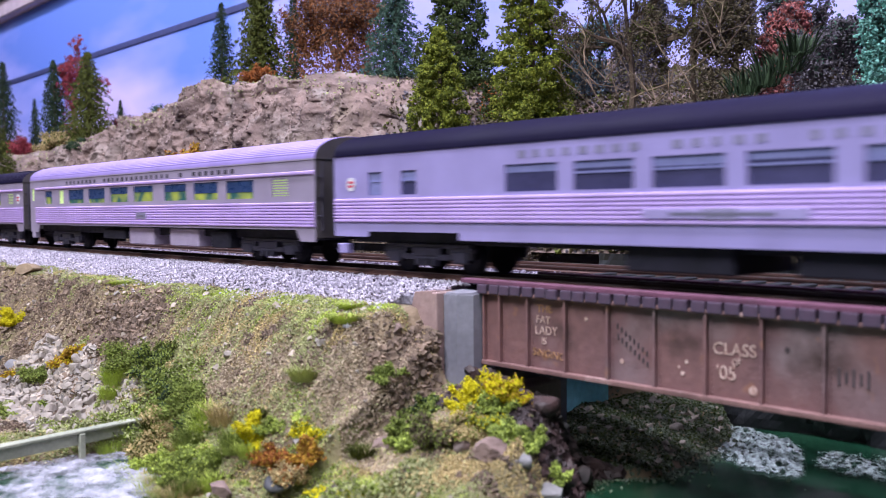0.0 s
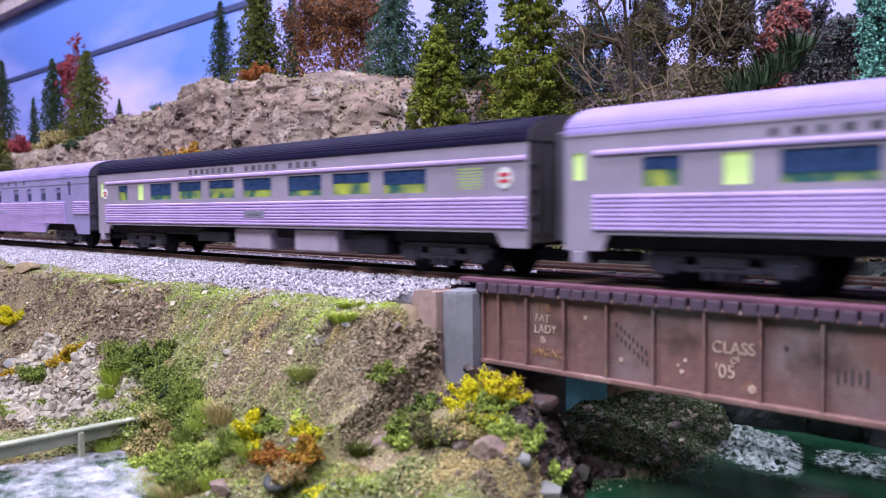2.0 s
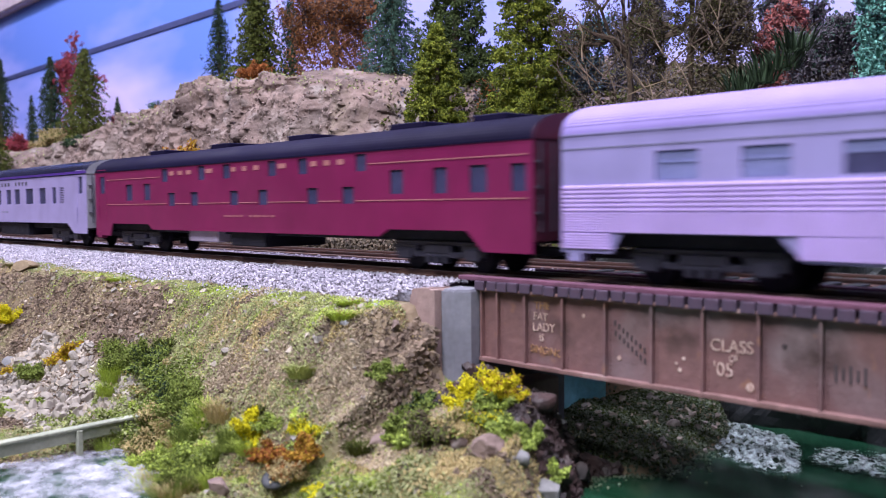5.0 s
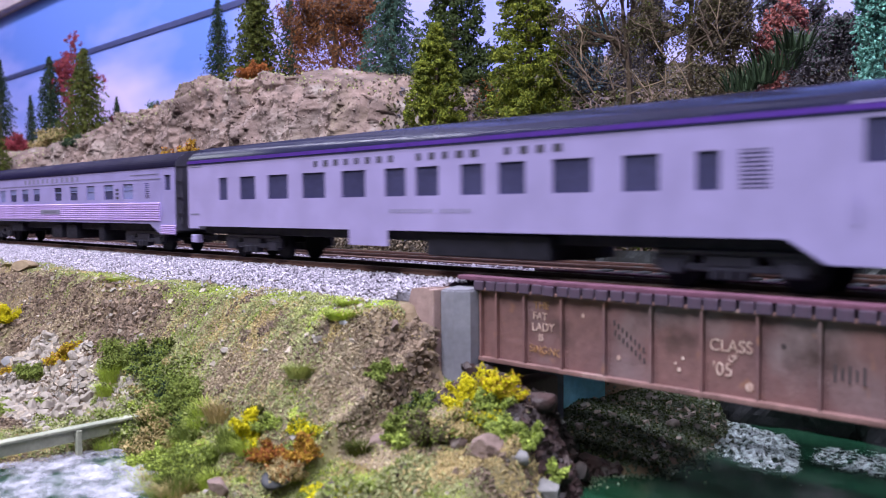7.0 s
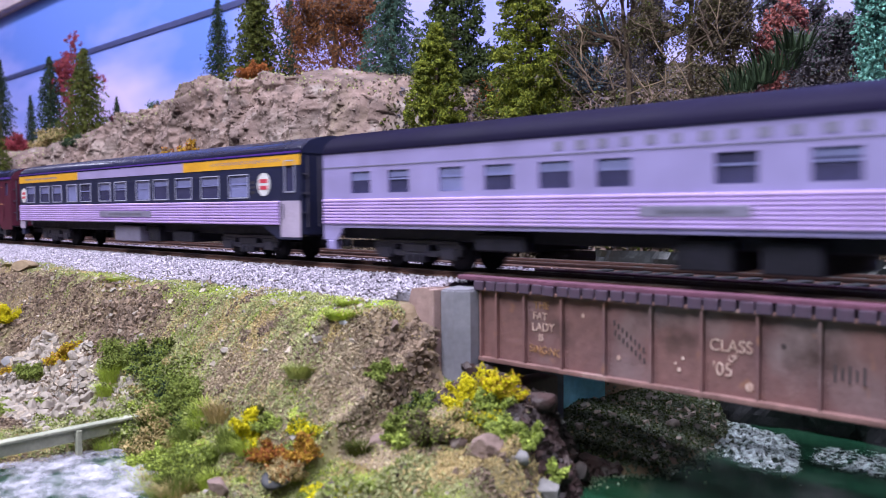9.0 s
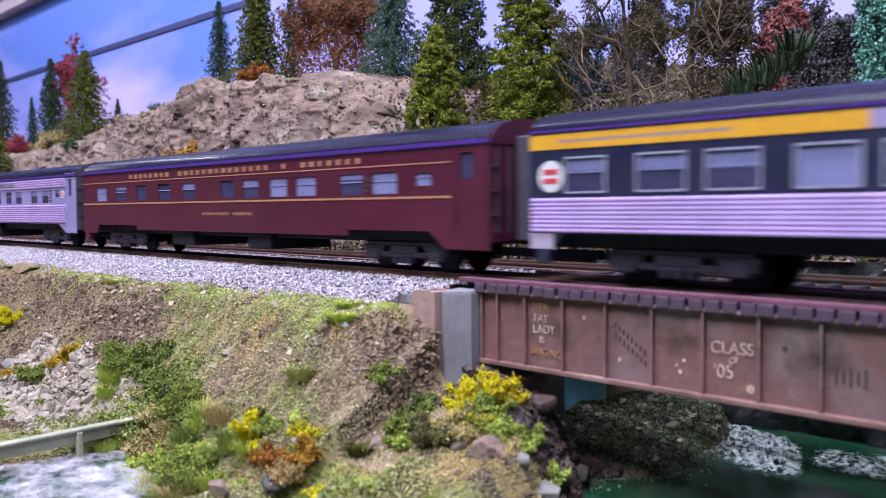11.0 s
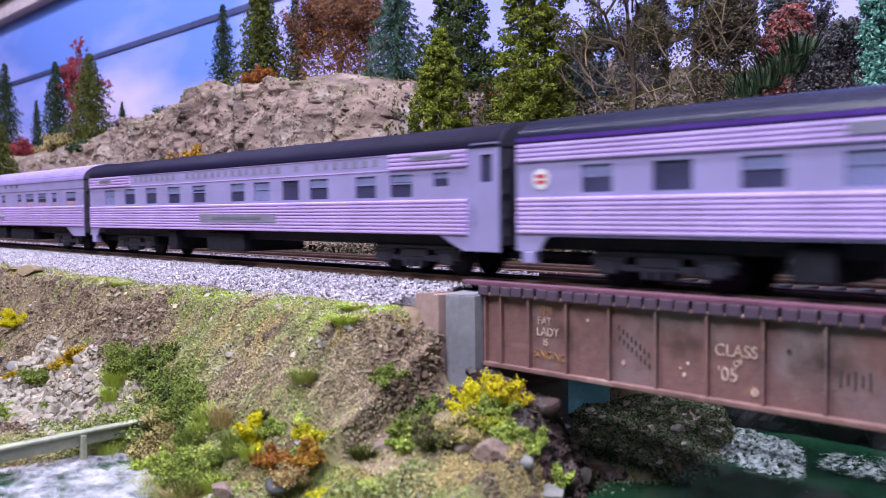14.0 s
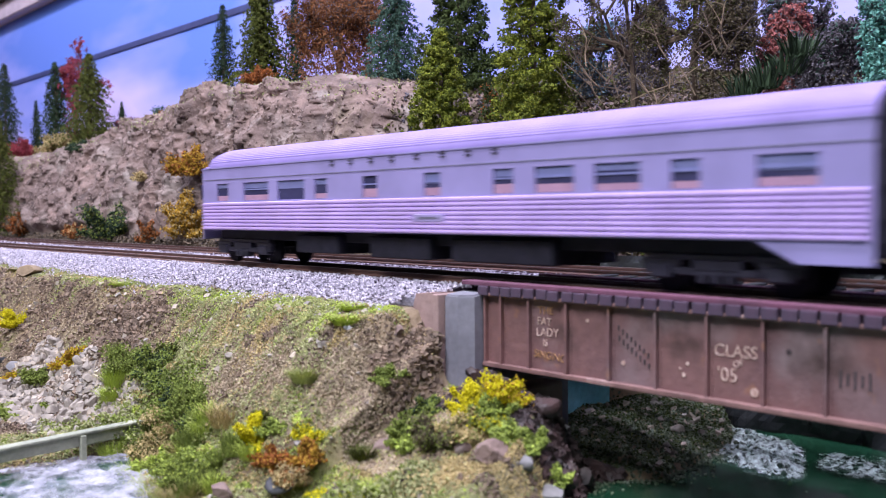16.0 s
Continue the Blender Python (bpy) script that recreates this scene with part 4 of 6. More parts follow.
add("lavender silver sleeping car with ribbed roof and skirts", -.977, 293.5,
    [(28.8, 40.5), (51.3, 62.9), (74, 85.4), (96.1, 108.6), (118.7, 130.5), (140.6, 152.6), (175.6, 185), (199.7, 207.5), (222.6, 230.9), (246.4, 254)],
    side="silver", roof="roof_silver", flutes=[(.5, 259, 18.4, 25.2, 6), (272, 293, 18.4, 25.2, 6), (.5, 259, 13.3, 18.3, 8), (65, 230, 8.2, 13.1, 8), (.5, 16, 9, 13.1, 6)],
    door=(260.6, 270.8, 264.0, 268.2, 28.7, 36.0, 14), plates=[(129.8, 159.6, 18.8, 21, "pale")], vents=[102.7, 116, 129, 142, 155, 168, 181.5, 195],
    aprons=((0, 16, 8, 8), (16, 19, 8, 13.2), (60, 66, 13.2, 7.6), (66, 228, 7.6, 7.6), (228, 234, 7.6, 13.2), (272, 277, 13.2, 8), (277, 293.5, 8, 8)),
    trucks=(39, 253), seed=7, wz=(26.1, 33), eave=38.4, stripes=[(0, 293.5, 34.5, 34.8, "plate")], end="end_shaded")
duplex = [(287.7, 293.5, 24.2, 31.9), (271.3, 278.5, 24.1, 32), (255.8, 261.8, 24.1, 31.9), (235, 241.5, 24.2, 31.8), (55.5, 62.5, 24, 31.6), (36, 43.4, 24, 31.6)]
duplex += [(x, x + 5.9, 32.0, 37.7) for x in (217, 183, 162.6, 128.7, 107.9, 74.2)] + [(x, x + 6.4, 21.3, 27.0) for x in (209.5, 188.6, 155.8, 134.1, 101.2, 80.2)]
add("crimson sleeping car with two rows of small windows", -1.283, 296, duplex, side="crimson", roof="roof_dark", ridges=0, end="maroon",
    door=(3.5, 13.5, 5.3, 11.6, 27.8, 36.2, 14), stripes=[(14, 73, 34.1, 34.4, "rose"), (224, 294, 34.1, 34.4, "rose"), (14, 79, 22.1, 22.4, "rose"), (217, 294, 22.1, 22.4, "rose")] + [(a, b, 22.1, 22.4, "rose") for a, b in ((87, 101), (108, 133.6), (141, 155.4), (162.5, 188), (195.5, 209))],
    names=[(82, 106, 34.6, 36.4, (3,), "rose"), (115, 127, 34.6, 36.4, (1,), "rose"), (136, 161, 34.6, 36.4, (3,), "rose"), (170, 182, 34.6, 36.4, (1,), "rose"), (191, 215, 34.6, 36.4, (3,), "rose"), (130, 168, 16.6, 17.4, (5, 6), "rose")], blinds=False, floor=13.0, hatches=[(40, 56, -7, 7, 46.8), (100, 116, -7, 7, 46.8), (160, 176, -7, 7, 46.8), (222, 240, -7, 7, 46.8), (262, 276, -7, 7, 46.8)],
    aprons=((0, 17, 7, 7), (17, 20, 7, 13), (60, 64, 13, 10.6), (64, 229, 10.6, 10.6), (229, 234, 10.6, 13), (270, 277, 13, 7), (277, 296, 7, 7)), trucks=(40, 252), seed=8,
    boxes=[(130, 156, 5, 10.8, "under"), (95, 120, 6, 10.8, "gearbox")])
add("plain pale grey passenger car with glossy purple-edged roof", -1.590, 295.3,
    [(26.2, 33), (42.5, 54.1), (63, 76.8), (86, 100), (109.5, 122.7), (132.8, 143.2), (147.9, 158.4), (168, 177.4), (183.2, 193.4), (203, 216), (225.6, 236.2), (246.1, 252.3)],
    side="pale", roof="roof_gloss", ridges=0, wz=(23.4, 32.3), louvres=[(257.1, 264.1, 23.5, 32.2)], door=(281.7, 293.6, 284.2, 289.7, 28.3, 37.2, 12.5),
    names=[(93.4, 209.3, 34.3, 36.4, (8, 5, 4), "ink"), (135.4, 172.7, 18.2, 19.4, (8, 5), "plate")], stripes=[(0, 295.3, 38.6, 40.0, "purple"), (2, 12, 37.3, 37.8, "plate"), (2, 9, 17.4, 17.9, "plate")],
    aprons=((0, 9, 11.6, 11.6), (113.5, 134.2, 7.5, 7.5), (268, 277, 12.6, 7.4), (277, 295.3, 7.4, 7.4)), floor=12.6, trucks=(43, 252), seed=9, boxes=[(150, 200, 5, 12, "under")], end="end_pale_shaded", crown=47, blinds=False)
add("silver fluted passenger car with dark roof", -1.898, 296,
    [(15.9, 26.3), (35.5, 45.7), (59.6, 69.8), (78.7, 89.9), (99.3, 110.4), (118.6, 129.3), (151.9, 162.6), (174.4, 185.1), (197, 207.6), (219.4, 230.5), (241.7, 253)],
    side="silver", roof="roof_dark", ridges=0, flutes=[(.5, 281, 14.4, 22.8, 8), (282, 296, 8.8, 12.8, 5)], louvres=[(265.6, 270.2, 24.8, 31.7)], door=(282.1, 294.9, 285.7, 291.4, 28.3, 34.9, 13),
    names=[(104.6, 191.3, 34.6, 36.9, (12,), "plate")], plates=[(131.9, 161.3, 17.3, 19.9, "plate")], bars=[(233.5, 236.7, 24.9, 31.3)], stripes=[(0, 282, 33.4, 33.7, "plate"), (250, 280, 35.6, 35.9, "plate")],
    trucks=(43, 253), seed=10, boxes=[(72, 92, 7, 12, "under"), (140, 155, 4.5, 12, "under"), (162, 176, 4.5, 12, "under"), (206, 212, 4, 12, "under")], end="end_shaded")
add("navy passenger car with golden letterboard and fluted silver skirt", -2.209, 297,
    [(12.5, 24.9), (34.7, 48), (53.7, 66.6), (75, 88.3), (93.3, 106.5), (117.6, 131.1), (136.5, 149.2), (160.9, 174.6), (178.9, 192.8), (200.6, 214.8), (223.6, 238.2), (246.5, 261)],
    side="navy", framed=True, roof="roof_gloss", ridges=0, flutes=[(.5, 283, 13.6, 22.6, 8)], wz=(24.2, 32.8), eave=39.8, crown=47,
    stripes=[(0, 90.2, 35.4, 39.4, "yellow"), (207.8, 297, 35.4, 39.4, "yellow"), (90.2, 207.8, 35.4, 39.4, "pale"), (0, 297, 39.5, 40.6, "purple"), (284, 296.8, 9.3, 22.6, "gearbox"), (0, 8, 9.2, 13.5, "gearbox"), (10, 60, 36.9, 37.8, "plate"), (232, 284, 37.0, 38.2, "plate")],
    names=[(93, 205, 36.4, 38.4, (8, 5, 4), "plate")], plates=[(119.2, 177, 16.2, 19.0, "plate")], emblems=[(272.5, 28.9, 4.4), (7.3, 28.3, 4.2)], bars=[(263, 266, 25.5, 32)],
    door=(284.5, 296.5, 287, 293, 26, 37, 23), trucks=(43, 252), seed=11, boxes=[(130, 158, 4.5, 12, "plate"), (192, 210, 5.5, 10, "under"), (168, 178, 5, 12, "under")], end="navy")
add("dark maroon passenger car with gold lettering and stripes", -2.5205, 296,
    [(17.4, 29.5), (40.3, 52.3), (63.7, 74.8), (86.7, 98.4), (110, 121), (143, 154), (160.5, 172), (180.1, 191.8), (197.6, 210.2), (224.7, 237.1), (242.1, 254.8), (263.8, 271.1, 27, 31)],
    side="maroon", roof="roof_gloss", ridges=0, stripes=[(.5, 280, 33.7, 34.1, "gold"), (.5, 280, 23.2, 23.9, "gold"), (0, 296, 38.8, 40.0, "purple")],
    names=[(57, 239, 35.1, 37.0, (8, 14, 1, 7), "gold"), (128, 168, 18, 19.2, (9, 6), "gold")], door=(281, 294.5, 284, 289.6, 28.8, 36.4, 13), aprons=((0, 17, 9, 9), (17, 19, 9, 13.2), (64, 229, 11.2, 11.2), (270, 277, 13.2, 8), (277, 296, 8, 8)),
    trucks=(42, 252), seed=12, boxes=[(95, 115, 5, 11.5, "under"), (160, 176, 5, 11.5, "under")], end="maroon", wz=(24.8, 31.8), bars=[(238.2, 241, 25.5, 31.5)])
flat = [(22.9, 32.5), (44.5, 55.5), (67.7, 78.4), (90.9, 101.5), (112.9, 123.3), (144.3, 155), (161.9, 172.6), (181.5, 192.6), (199.7, 211), (225.8, 237.5), (244.1, 255.5)]
add("fluted silver passenger car with glossy purple-edged roof", -2.826, 295.7, flat + [(264.5, 271.5, 27.7, 31.9)],
    side="silver", roof="roof_gloss", ridges=0, flutes=[(.5, 281, 13.8, 23.6, 8), (.5, 281, 33.2, 38.2, 4)], door=(280.5, 295.2, 284.4, 289.6, 28.4, 37.2, 9),
    plates=[(91.5, 199.9, 34.8, 37.6, "plate"), (136, 160.6, 16.4, 19.2, "plate")], emblems=[(276.5, 29.2, 2.2), (9, 28.5, 2.8)], stripes=[(0, 295.7, 38.6, 39.9, "purple")], bars=[(257.4, 260.2, 25.3, 31.9)],
    trucks=(43, 252), seed=13, boxes=[(78, 88, 4, 12, "under"), (140, 162, 4.5, 12, "under"), (105, 130, 7, 12, "under")], end="end_shaded")
add("fluted silver passenger car with dark roof and name panel", -3.1275, 295,
    [(19.1, 31.2), (42.4, 54.5), (66.1, 77.6), (89, 100.7), (112.2, 123.5), (144.6, 155.5), (162.4, 174.3), (182.7, 193.9), (200.7, 212), (227.8, 238.9), (246.3, 257.1), (267.1, 273.8, 27.6, 31.8)],
    side="silver", roof="roof_dark", ridges=0, flutes=[(.5, 282, 13.0, 23.6, 9), (.5, 50, 33.0, 38.3, 4), (246, 282, 33.0, 38.3, 4)], door=(283.5, 294.5, 287.3, 292, 28.4, 36.2, 9),
    names=[(54.8, 243, 34.8, 37.0, (8, 14, 1, 7), "plate")], plates=[(119.6, 179.1, 16.3, 19.7, "plate"), (14, 28, 35.2, 37, "plate"), (257, 276, 35.6, 37.4, "plate")],
    stripes=[(50, 246, 33.0, 33.4, "flute"), (50, 246, 37.9, 38.3, "flute")], trucks=(43, 252), seed=14, boxes=[(84, 92, 4, 12, "under"), (120, 150, 4.5, 12, "under")], end="end_shaded", wz=(24.6, 31.7))
add("silver observation car with a rounded tail end", -3.412, 276,
    [(11.3, 20.5), (32.4, 50.7), (57.1, 75), (81.4, 89), (109.3, 117.2), (140.3, 147.8), (169.9, 177.8), (185.8, 199.3), (206, 220), (228.6, 236.5), (250.5, 264.5)],
    side="silver", roof="roof_silver", flutes=[(.5, 275, 13.4, 24.4, 8)], vents=[92.3, 103, 114, 125, 137, 149, 160, 170.8], round_end=16, trucks=(23, 238), seed=15,
    plates=[(135.6, 149.9, 17.1, 19.3, "pale")], aprons=((0, 12, 13, 13), (250, 260, 13.2, 8.4), (260, 276, 8.4, 8.4)), boxes=[(66, 92, 5.5, 12, "under"), (110, 140, 5, 12, "under"), (150, 190, 5, 12, "under")], wz=(25, 32), stripes=[(0, 276, 33.6, 33.9, "plate")], end="end_shaded", curtains=True)


# ---------------------------------------------------------------- scattered ground cover
rs = np.random.RandomState(4)


def scatter(name, x, y, z, size, material, shape, label, category, stretch=None):
    v, f = crumbs(np.stack([x, y, z], -1), size, rs, shape, .35, stretch)
    return tagged(mesh_np(name, v, f, material), label, category, "", "stuff")


def ballast_profile(y):
    return np.interp(y, [-.042, -.034, -.022, -.0155, .0155, .024, .036, .066, .074], [-.0135, -.0088, -.0040, -.0022, -.0022, -.0036, -.0026, -.0022, -.0052])


def strip(n, x0, x1, y0, y1):
    return rs.uniform(x0, x1, n), rs.uniform(y0, y1, n)


x, y = strip(62000, -.50, -.003, -.0425, .036)
keep = (np.abs(np.abs(y) - .00825) > .0016) & ((x < -.016) | (y > -.024)) & ((y > -.034 + .004 * wob(x, x * 0, .09, 33)) | (rs.rand(len(x)) < .10))
x, y = x[keep], y[keep]
scatter("ballast", x, y, np.maximum(ballast_profile(y), ground_z(x, y) + .0003) + rs.uniform(-.0005, .0004, len(x)), rs.uniform(.00030, .00066, len(x)), M["ballast"], "octa",
        "pale grey lavender ballast stones along the front track", "ballast")
x, y = strip(11000, -1.2, -.50, -.033, .072)
keep = (np.abs(np.abs(y) - .00825) > .0016) & (np.abs(np.abs(y - .0508) - .00825) > .0016)
x, y = x[keep], y[keep]
scatter("ballast", x, y, ballast_profile(y) + rs.uniform(-.0006, .0004, len(x)), rs.uniform(.0007, .0013, len(x)), M["ballast"], "octa", "pale ballast stones along the far track", "ballast")
x, y = strip(16000, -.50, .008, .036, .078)
keep = np.abs(np.abs(y - .0508) - .00825) > .0016
x, y = x[keep], y[keep]
scatter("ballast", x, y, ballast_profile(y) + rs.uniform(-.0006, .0004, len(x)), rs.uniform(.0004, .0008, len(x)), M["ballast"], "octa", "pale ballast stones along the rear track", "ballast")
part("ballast_bed", a_box(-3.75, -.006, -.024, .074, -.0095, -.0046, .0012), M["ballast_bed"])
tagged(bpy.data.objects["ballast_bed"], "grey ballast bed under both tracks", "ballast", "", "structure")

# the front bank: soil, flock, small stones
def spot(x, y, cx, cy, rx, ry):
    return np.exp(-((x - cx) / rx) ** 2 - ((y - cy) / ry) ** 2)


x, y = strip(420000, -.42, .070, -.128, -.020)
near_side = rs.rand(len(x)) < np.clip(1.25 + 2.2 * x, .45, 1)
g = ground_z(x, y)
ok = (g > WATER - .002) & ((y < -.031) | (x > -.004)) & near_side
x, y, g = x[ok], y[ok], g[ok]
bare = smooth_step(-.098, -.135, x) * smooth_step(-.040, -.047, y)                       # raw brown slip
bare = np.maximum(bare * .8, .55 * np.maximum(spot(x, y, -.053, -.0656, .013, .007), spot(x, y, -.034, -.060, .012, .006)))
rubbly = np.maximum(spot(x, y, -.006, -.040, .011, .008), spot(x, y, .002, -.050, .008, .008))
lush = np.maximum.reduce([spot(x, y, -.030, -.046, .015, .006), spot(x, y, -.022, -.034, .016, .005), spot(x, y, -.19, -.041, .035, .004), spot(x, y, -.10, -.037, .03, .004), spot(x, y, -.060, -.040, .02, .006), 1.1 * spot(x, y, .012, -.063, .018, .010)])
n1, n2 = 1.25 * lumps(x, y, 0, .012, 41, 4, False, .75) + rs.normal(0, .20, len(x)), 1.2 * lumps(x, y, 0, .016, 43, 3) + rs.normal(0, .25, len(x))
soil_m = (n1 + 1.25 * bare + 1.5 * rubbly - .9 * lush > .55)
lush_m = ~soil_m & (n2 + .75 * lush > .62)
tan_m = ~soil_m & ~lush_m & (n2 < -.20)
n3 = lumps(x, y, 0, .0065, 49, 3, False, .7)
moss_m = ~soil_m & ~tan_m & (n3 + rs.normal(0, .12, len(x)) > .40)
lush_m &= ~moss_m
clod_m = tan_m & (n3 < -.22)
tan_m &= ~clod_m
sage_m = ~(soil_m | lush_m | tan_m | moss_m | clod_m)
dark_m = soil_m & ((bare + rubbly + .8 * n2 + .5 * n1 > .62) & ~(spot(x, y, -.045, -.063, .025, .009) > .4))
soil_m &= ~dark_m
dark_m |= clod_m
yel_m = lush_m & (lumps(x, y, 0, .012, 47, 2) > .12)
lush_m &= ~yel_m
for msk, nm, mm, lab, s0, s1 in ((soil_m, "soil", "soil", "coarse tan soil crumbs on the bank", .00015, .00040), (dark_m, "dark_soil", "darksoil", "rough dark brown soil on the bank", .00018, .00055),
                                 (lush_m, "grass_flock", "leaf_flock", "green flock grass on the bank", .00016, .00036), (yel_m, "bright_flock", "leaf_grass", "yellow-green flock on the bank", .00016, .00036),
                                 (moss_m, "dark_moss", "leaf_green", "dark green moss clumps on the bank", .0002, .0004), (sage_m, "moss_flock", "leaf_sage", "sage flock on the bank", .00016, .00036), (tan_m, "dry_flock", "leaf_tan", "dry straw-coloured flock on the bank", .00016, .00036)):
    scatter(nm, x[msk], y[msk], g[msk] + rs.uniform(.0, .0009, msk.sum()), rs.uniform(s0, s1, msk.sum()), M[mm], "tetra", lab, "ground cover")
x, y = strip(4200, -.40, .06, -.13, -.028)
g = ground_z(x, y)
ok = (g > WATER) & (wob(x, y, .05, 51) + rs.normal(0, .5, len(x)) > .3)
scatter("gravel", x[ok], y[ok], g[ok] + .0002, .0003 + .0011 * rs.uniform(0, 1, ok.sum()) ** 3, M["pebble"], "cube", "pale loose stones on the bank", "gravel")
x, y = strip(6500, -.026, .010, -.046, -.0262)
g = ground_z(x, y)
ok = g < -.0125 + .4 * (y + .027)
scatter("rubble", x[ok], y[ok], g[ok] - rs.uniform(0, .0006, ok.sum()), rs.uniform(.0003, .0012, ok.sum()), M["darksoil"], "cube", "rough brown rubble beside the wing wall", "rubble")
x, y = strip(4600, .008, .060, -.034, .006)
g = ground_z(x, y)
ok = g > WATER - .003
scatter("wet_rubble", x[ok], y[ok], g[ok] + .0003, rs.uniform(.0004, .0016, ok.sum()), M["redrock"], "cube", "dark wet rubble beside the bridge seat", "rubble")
x, y = strip(9000, -.42, -.13, -.085, -.040)
ok = lumps(x, y, 0, .05, 91, 2) + rs.normal(0, .25, len(x)) + 3 * np.clip(-.19 - x, -.06, .1) > .05
x, y = x[ok], y[ok]
g = ground_z(x, y)
scatter("soil_clods", x, y, g + rs.uniform(-.0002, .0006, len(x)), rs.uniform(.0003, .0013, len(x)), M["darksoil"], "cube", "dark brown clods on the bare bank", "soil")
# low tangled growth between the shrubs
x, y = strip(90000, -.18, .040, -.125, -.044)
g = ground_z(x, y)
low = lumps(x, y, 0, .022, 95, 3) + .35 * lumps(x, y, 0, .007, 96, 2)
up = .0055 * np.clip(low - .02, 0, .6) / .6
ok = (g > WATER) & (low + rs.normal(0, .10, len(x)) > .06) & (g < -.031 + .008 * low) & (x > -.175) & (spot(x, y, -.048, -.064, .022, .008) < .45) & (spot(x, y, .010, -.062, .016, .011) < .40)
x, y, g, up = x[ok], y[ok], g[ok], up[ok]
hue = lumps(x, y, 0, .016, 97, 2) + rs.normal(0, .28, len(x))
for msk, mm, lab in ((hue > .12, "leaf_green", "low tangled green growth on the bank"), ((hue <= .12) & (hue > -.60), "leaf_sage", "low sage growth between the shrubs"),
                     (hue <= -.60, "leaf_tan", "low straw-coloured growth between the shrubs")):
    scatter("undergrowth", x[msk], y[msk], g[msk] + up[msk] * np.sqrt(rs.uniform(0, 1, msk.sum())) * 1.25, rs.uniform(.0002, .0005, msk.sum()), M[mm], "tetra", lab, "undergrowth")
# talus at the foot of the cliff
x, y = strip(8000, -1.0, -.06, .078, .105)
scatter("talus", x, y, .0005 + np.clip(y - .085, 0, 1) * .35 + rs.uniform(-.004, .003, len(x)), rs.uniform(.0004, .0011, len(x)), M["litter"], "cube", "dark rubble at the foot of the cliff", "rubble")
# dark wet bank behind the bridge
x, y = strip(22000, -.06, .07, .0, .095)
g = ground_z(x, y)
ok = (g > WATER - .004) & (g < -.026)
scatter("wet_soil", x[ok], y[ok], g[ok] + .0002, rs.uniform(.0002, .0007, ok.sum()), M["wetmud"], "cube", "dark wet stones on the stream bank", "rubble")
ok2 = ok & (rs.rand(len(x)) < .55)
scatter("moss", x[ok2], y[ok2], g[ok2] + .0006, rs.uniform(.0002, .0006, ok2.sum()), M["leaf_pine"], "tetra", "dark green moss on the stream bank", "moss")
x, y = strip(26000, -.014, .020, -.062, -.036)
g = ground_z(x, y)
ok = (g > WATER) & (g < -.018)
scatter("loose_soil", x[ok], y[ok], g[ok] + rs.uniform(0, .0006, ok.sum()), rs.uniform(.0002, .0006, ok.sum()), M["soil"], "tetra", "loose tan soil on the slope below the abutment", "ground cover")
# stones and weed thinning out into the shallow water
x, y = strip(26000, -.02, .10, -.01, .088)
g = ground_z(x, y)
ok = (g < WATER + .001) & (rs.rand(len(x)) < .75 * np.exp((g - WATER) / .0045))
scatter("shallow_stones", x[ok], y[ok], np.full(ok.sum(), WATER + .0001), rs.uniform(.0002, .0006, ok.sum()), M["wetmud"], "cube", "wet stones in the shallow edge of the stream", "rubble")
x, y = strip(420, -.01, .06, .012, .088)
g = ground_z(x, y)
ok = (g > WATER - .001) & (g < -.028)
scatter("pale_pebbles", x[ok], y[ok], g[ok] + .0004, .0003 + .0012 * rs.uniform(0, 1, ok.sum()) ** 3, M["pebble"], "cube", "few pale pebbles on the stream bank", "gravel")
# small stones packed between the river stones
x, y = strip(5200, -.215, -.098, -.100, -.064)
g = ground_z(x, y)
ok = (g > WATER) & (lumps(x, y, 0, .02, 151, 2) + rs.normal(0, .2, len(x)) > -.25)
scatter("small_stones", x[ok], y[ok], g[ok] + .0003, rs.uniform(.0005, .0016, ok.sum()), M["pebble"], "cube", "small tan and grey stones above the plank", "gravel")
# crumbled plaster chips all over the cliff face
hu, hv = rs.uniform(-.95, -.10, 15000), rs.uniform(.03, .52, 15000)
hp = hill_points(hu, hv)
scatter("cliff_chips", hp[:, 0], hp[:, 1] + .0002, hp[:, 2], .0003 + .0007 * rs.uniform(0, 1, len(hu)) ** 1.6, M["rockchip"], "cube", "small broken chips over the cliff face", "rubble", (1.3, 1.0, .8))
# grass on the hill's wooded shoulder
for n, mm, lab in ((9000, "leaf_olive", "olive undergrowth on the wooded slope"), (16000, "leaf_brown", "brown undergrowth on the wooded slope"), (9000, "leaf_dusk", "dusky undergrowth on the wooded slope"), (7000, "litter", "dark leaf litter on the wooded slope")):
    hu, hv = rs.uniform(-.20, .22, n), rs.uniform(.0, .95, n)
    hp = hill_points(hu, hv)
    k = rs.rand(n) < np.clip((hu + .24) / .10, .15, 1)
    scatter("hill_undergrowth", hp[k, 0], hp[k, 1] - .0004, hp[k, 2] + rs.uniform(.0002, .0022, k.sum()), rs.uniform(.0006, .0013, k.sum()), M[mm], "tetra", lab, "undergrowth")
hu, hv = rs.uniform(-1.1, -.2, 5000), rs.uniform(.44, .8, 5000)
hp = hill_points(hu, hv)
scatter("hill_flock", hp[:, 0], hp[:, 1], hp[:, 2] + .0004, rs.uniform(.0004, .0008, len(hu)), M["leaf_sage"], "tetra", "dry flock along the cliff top", "undergrowth")


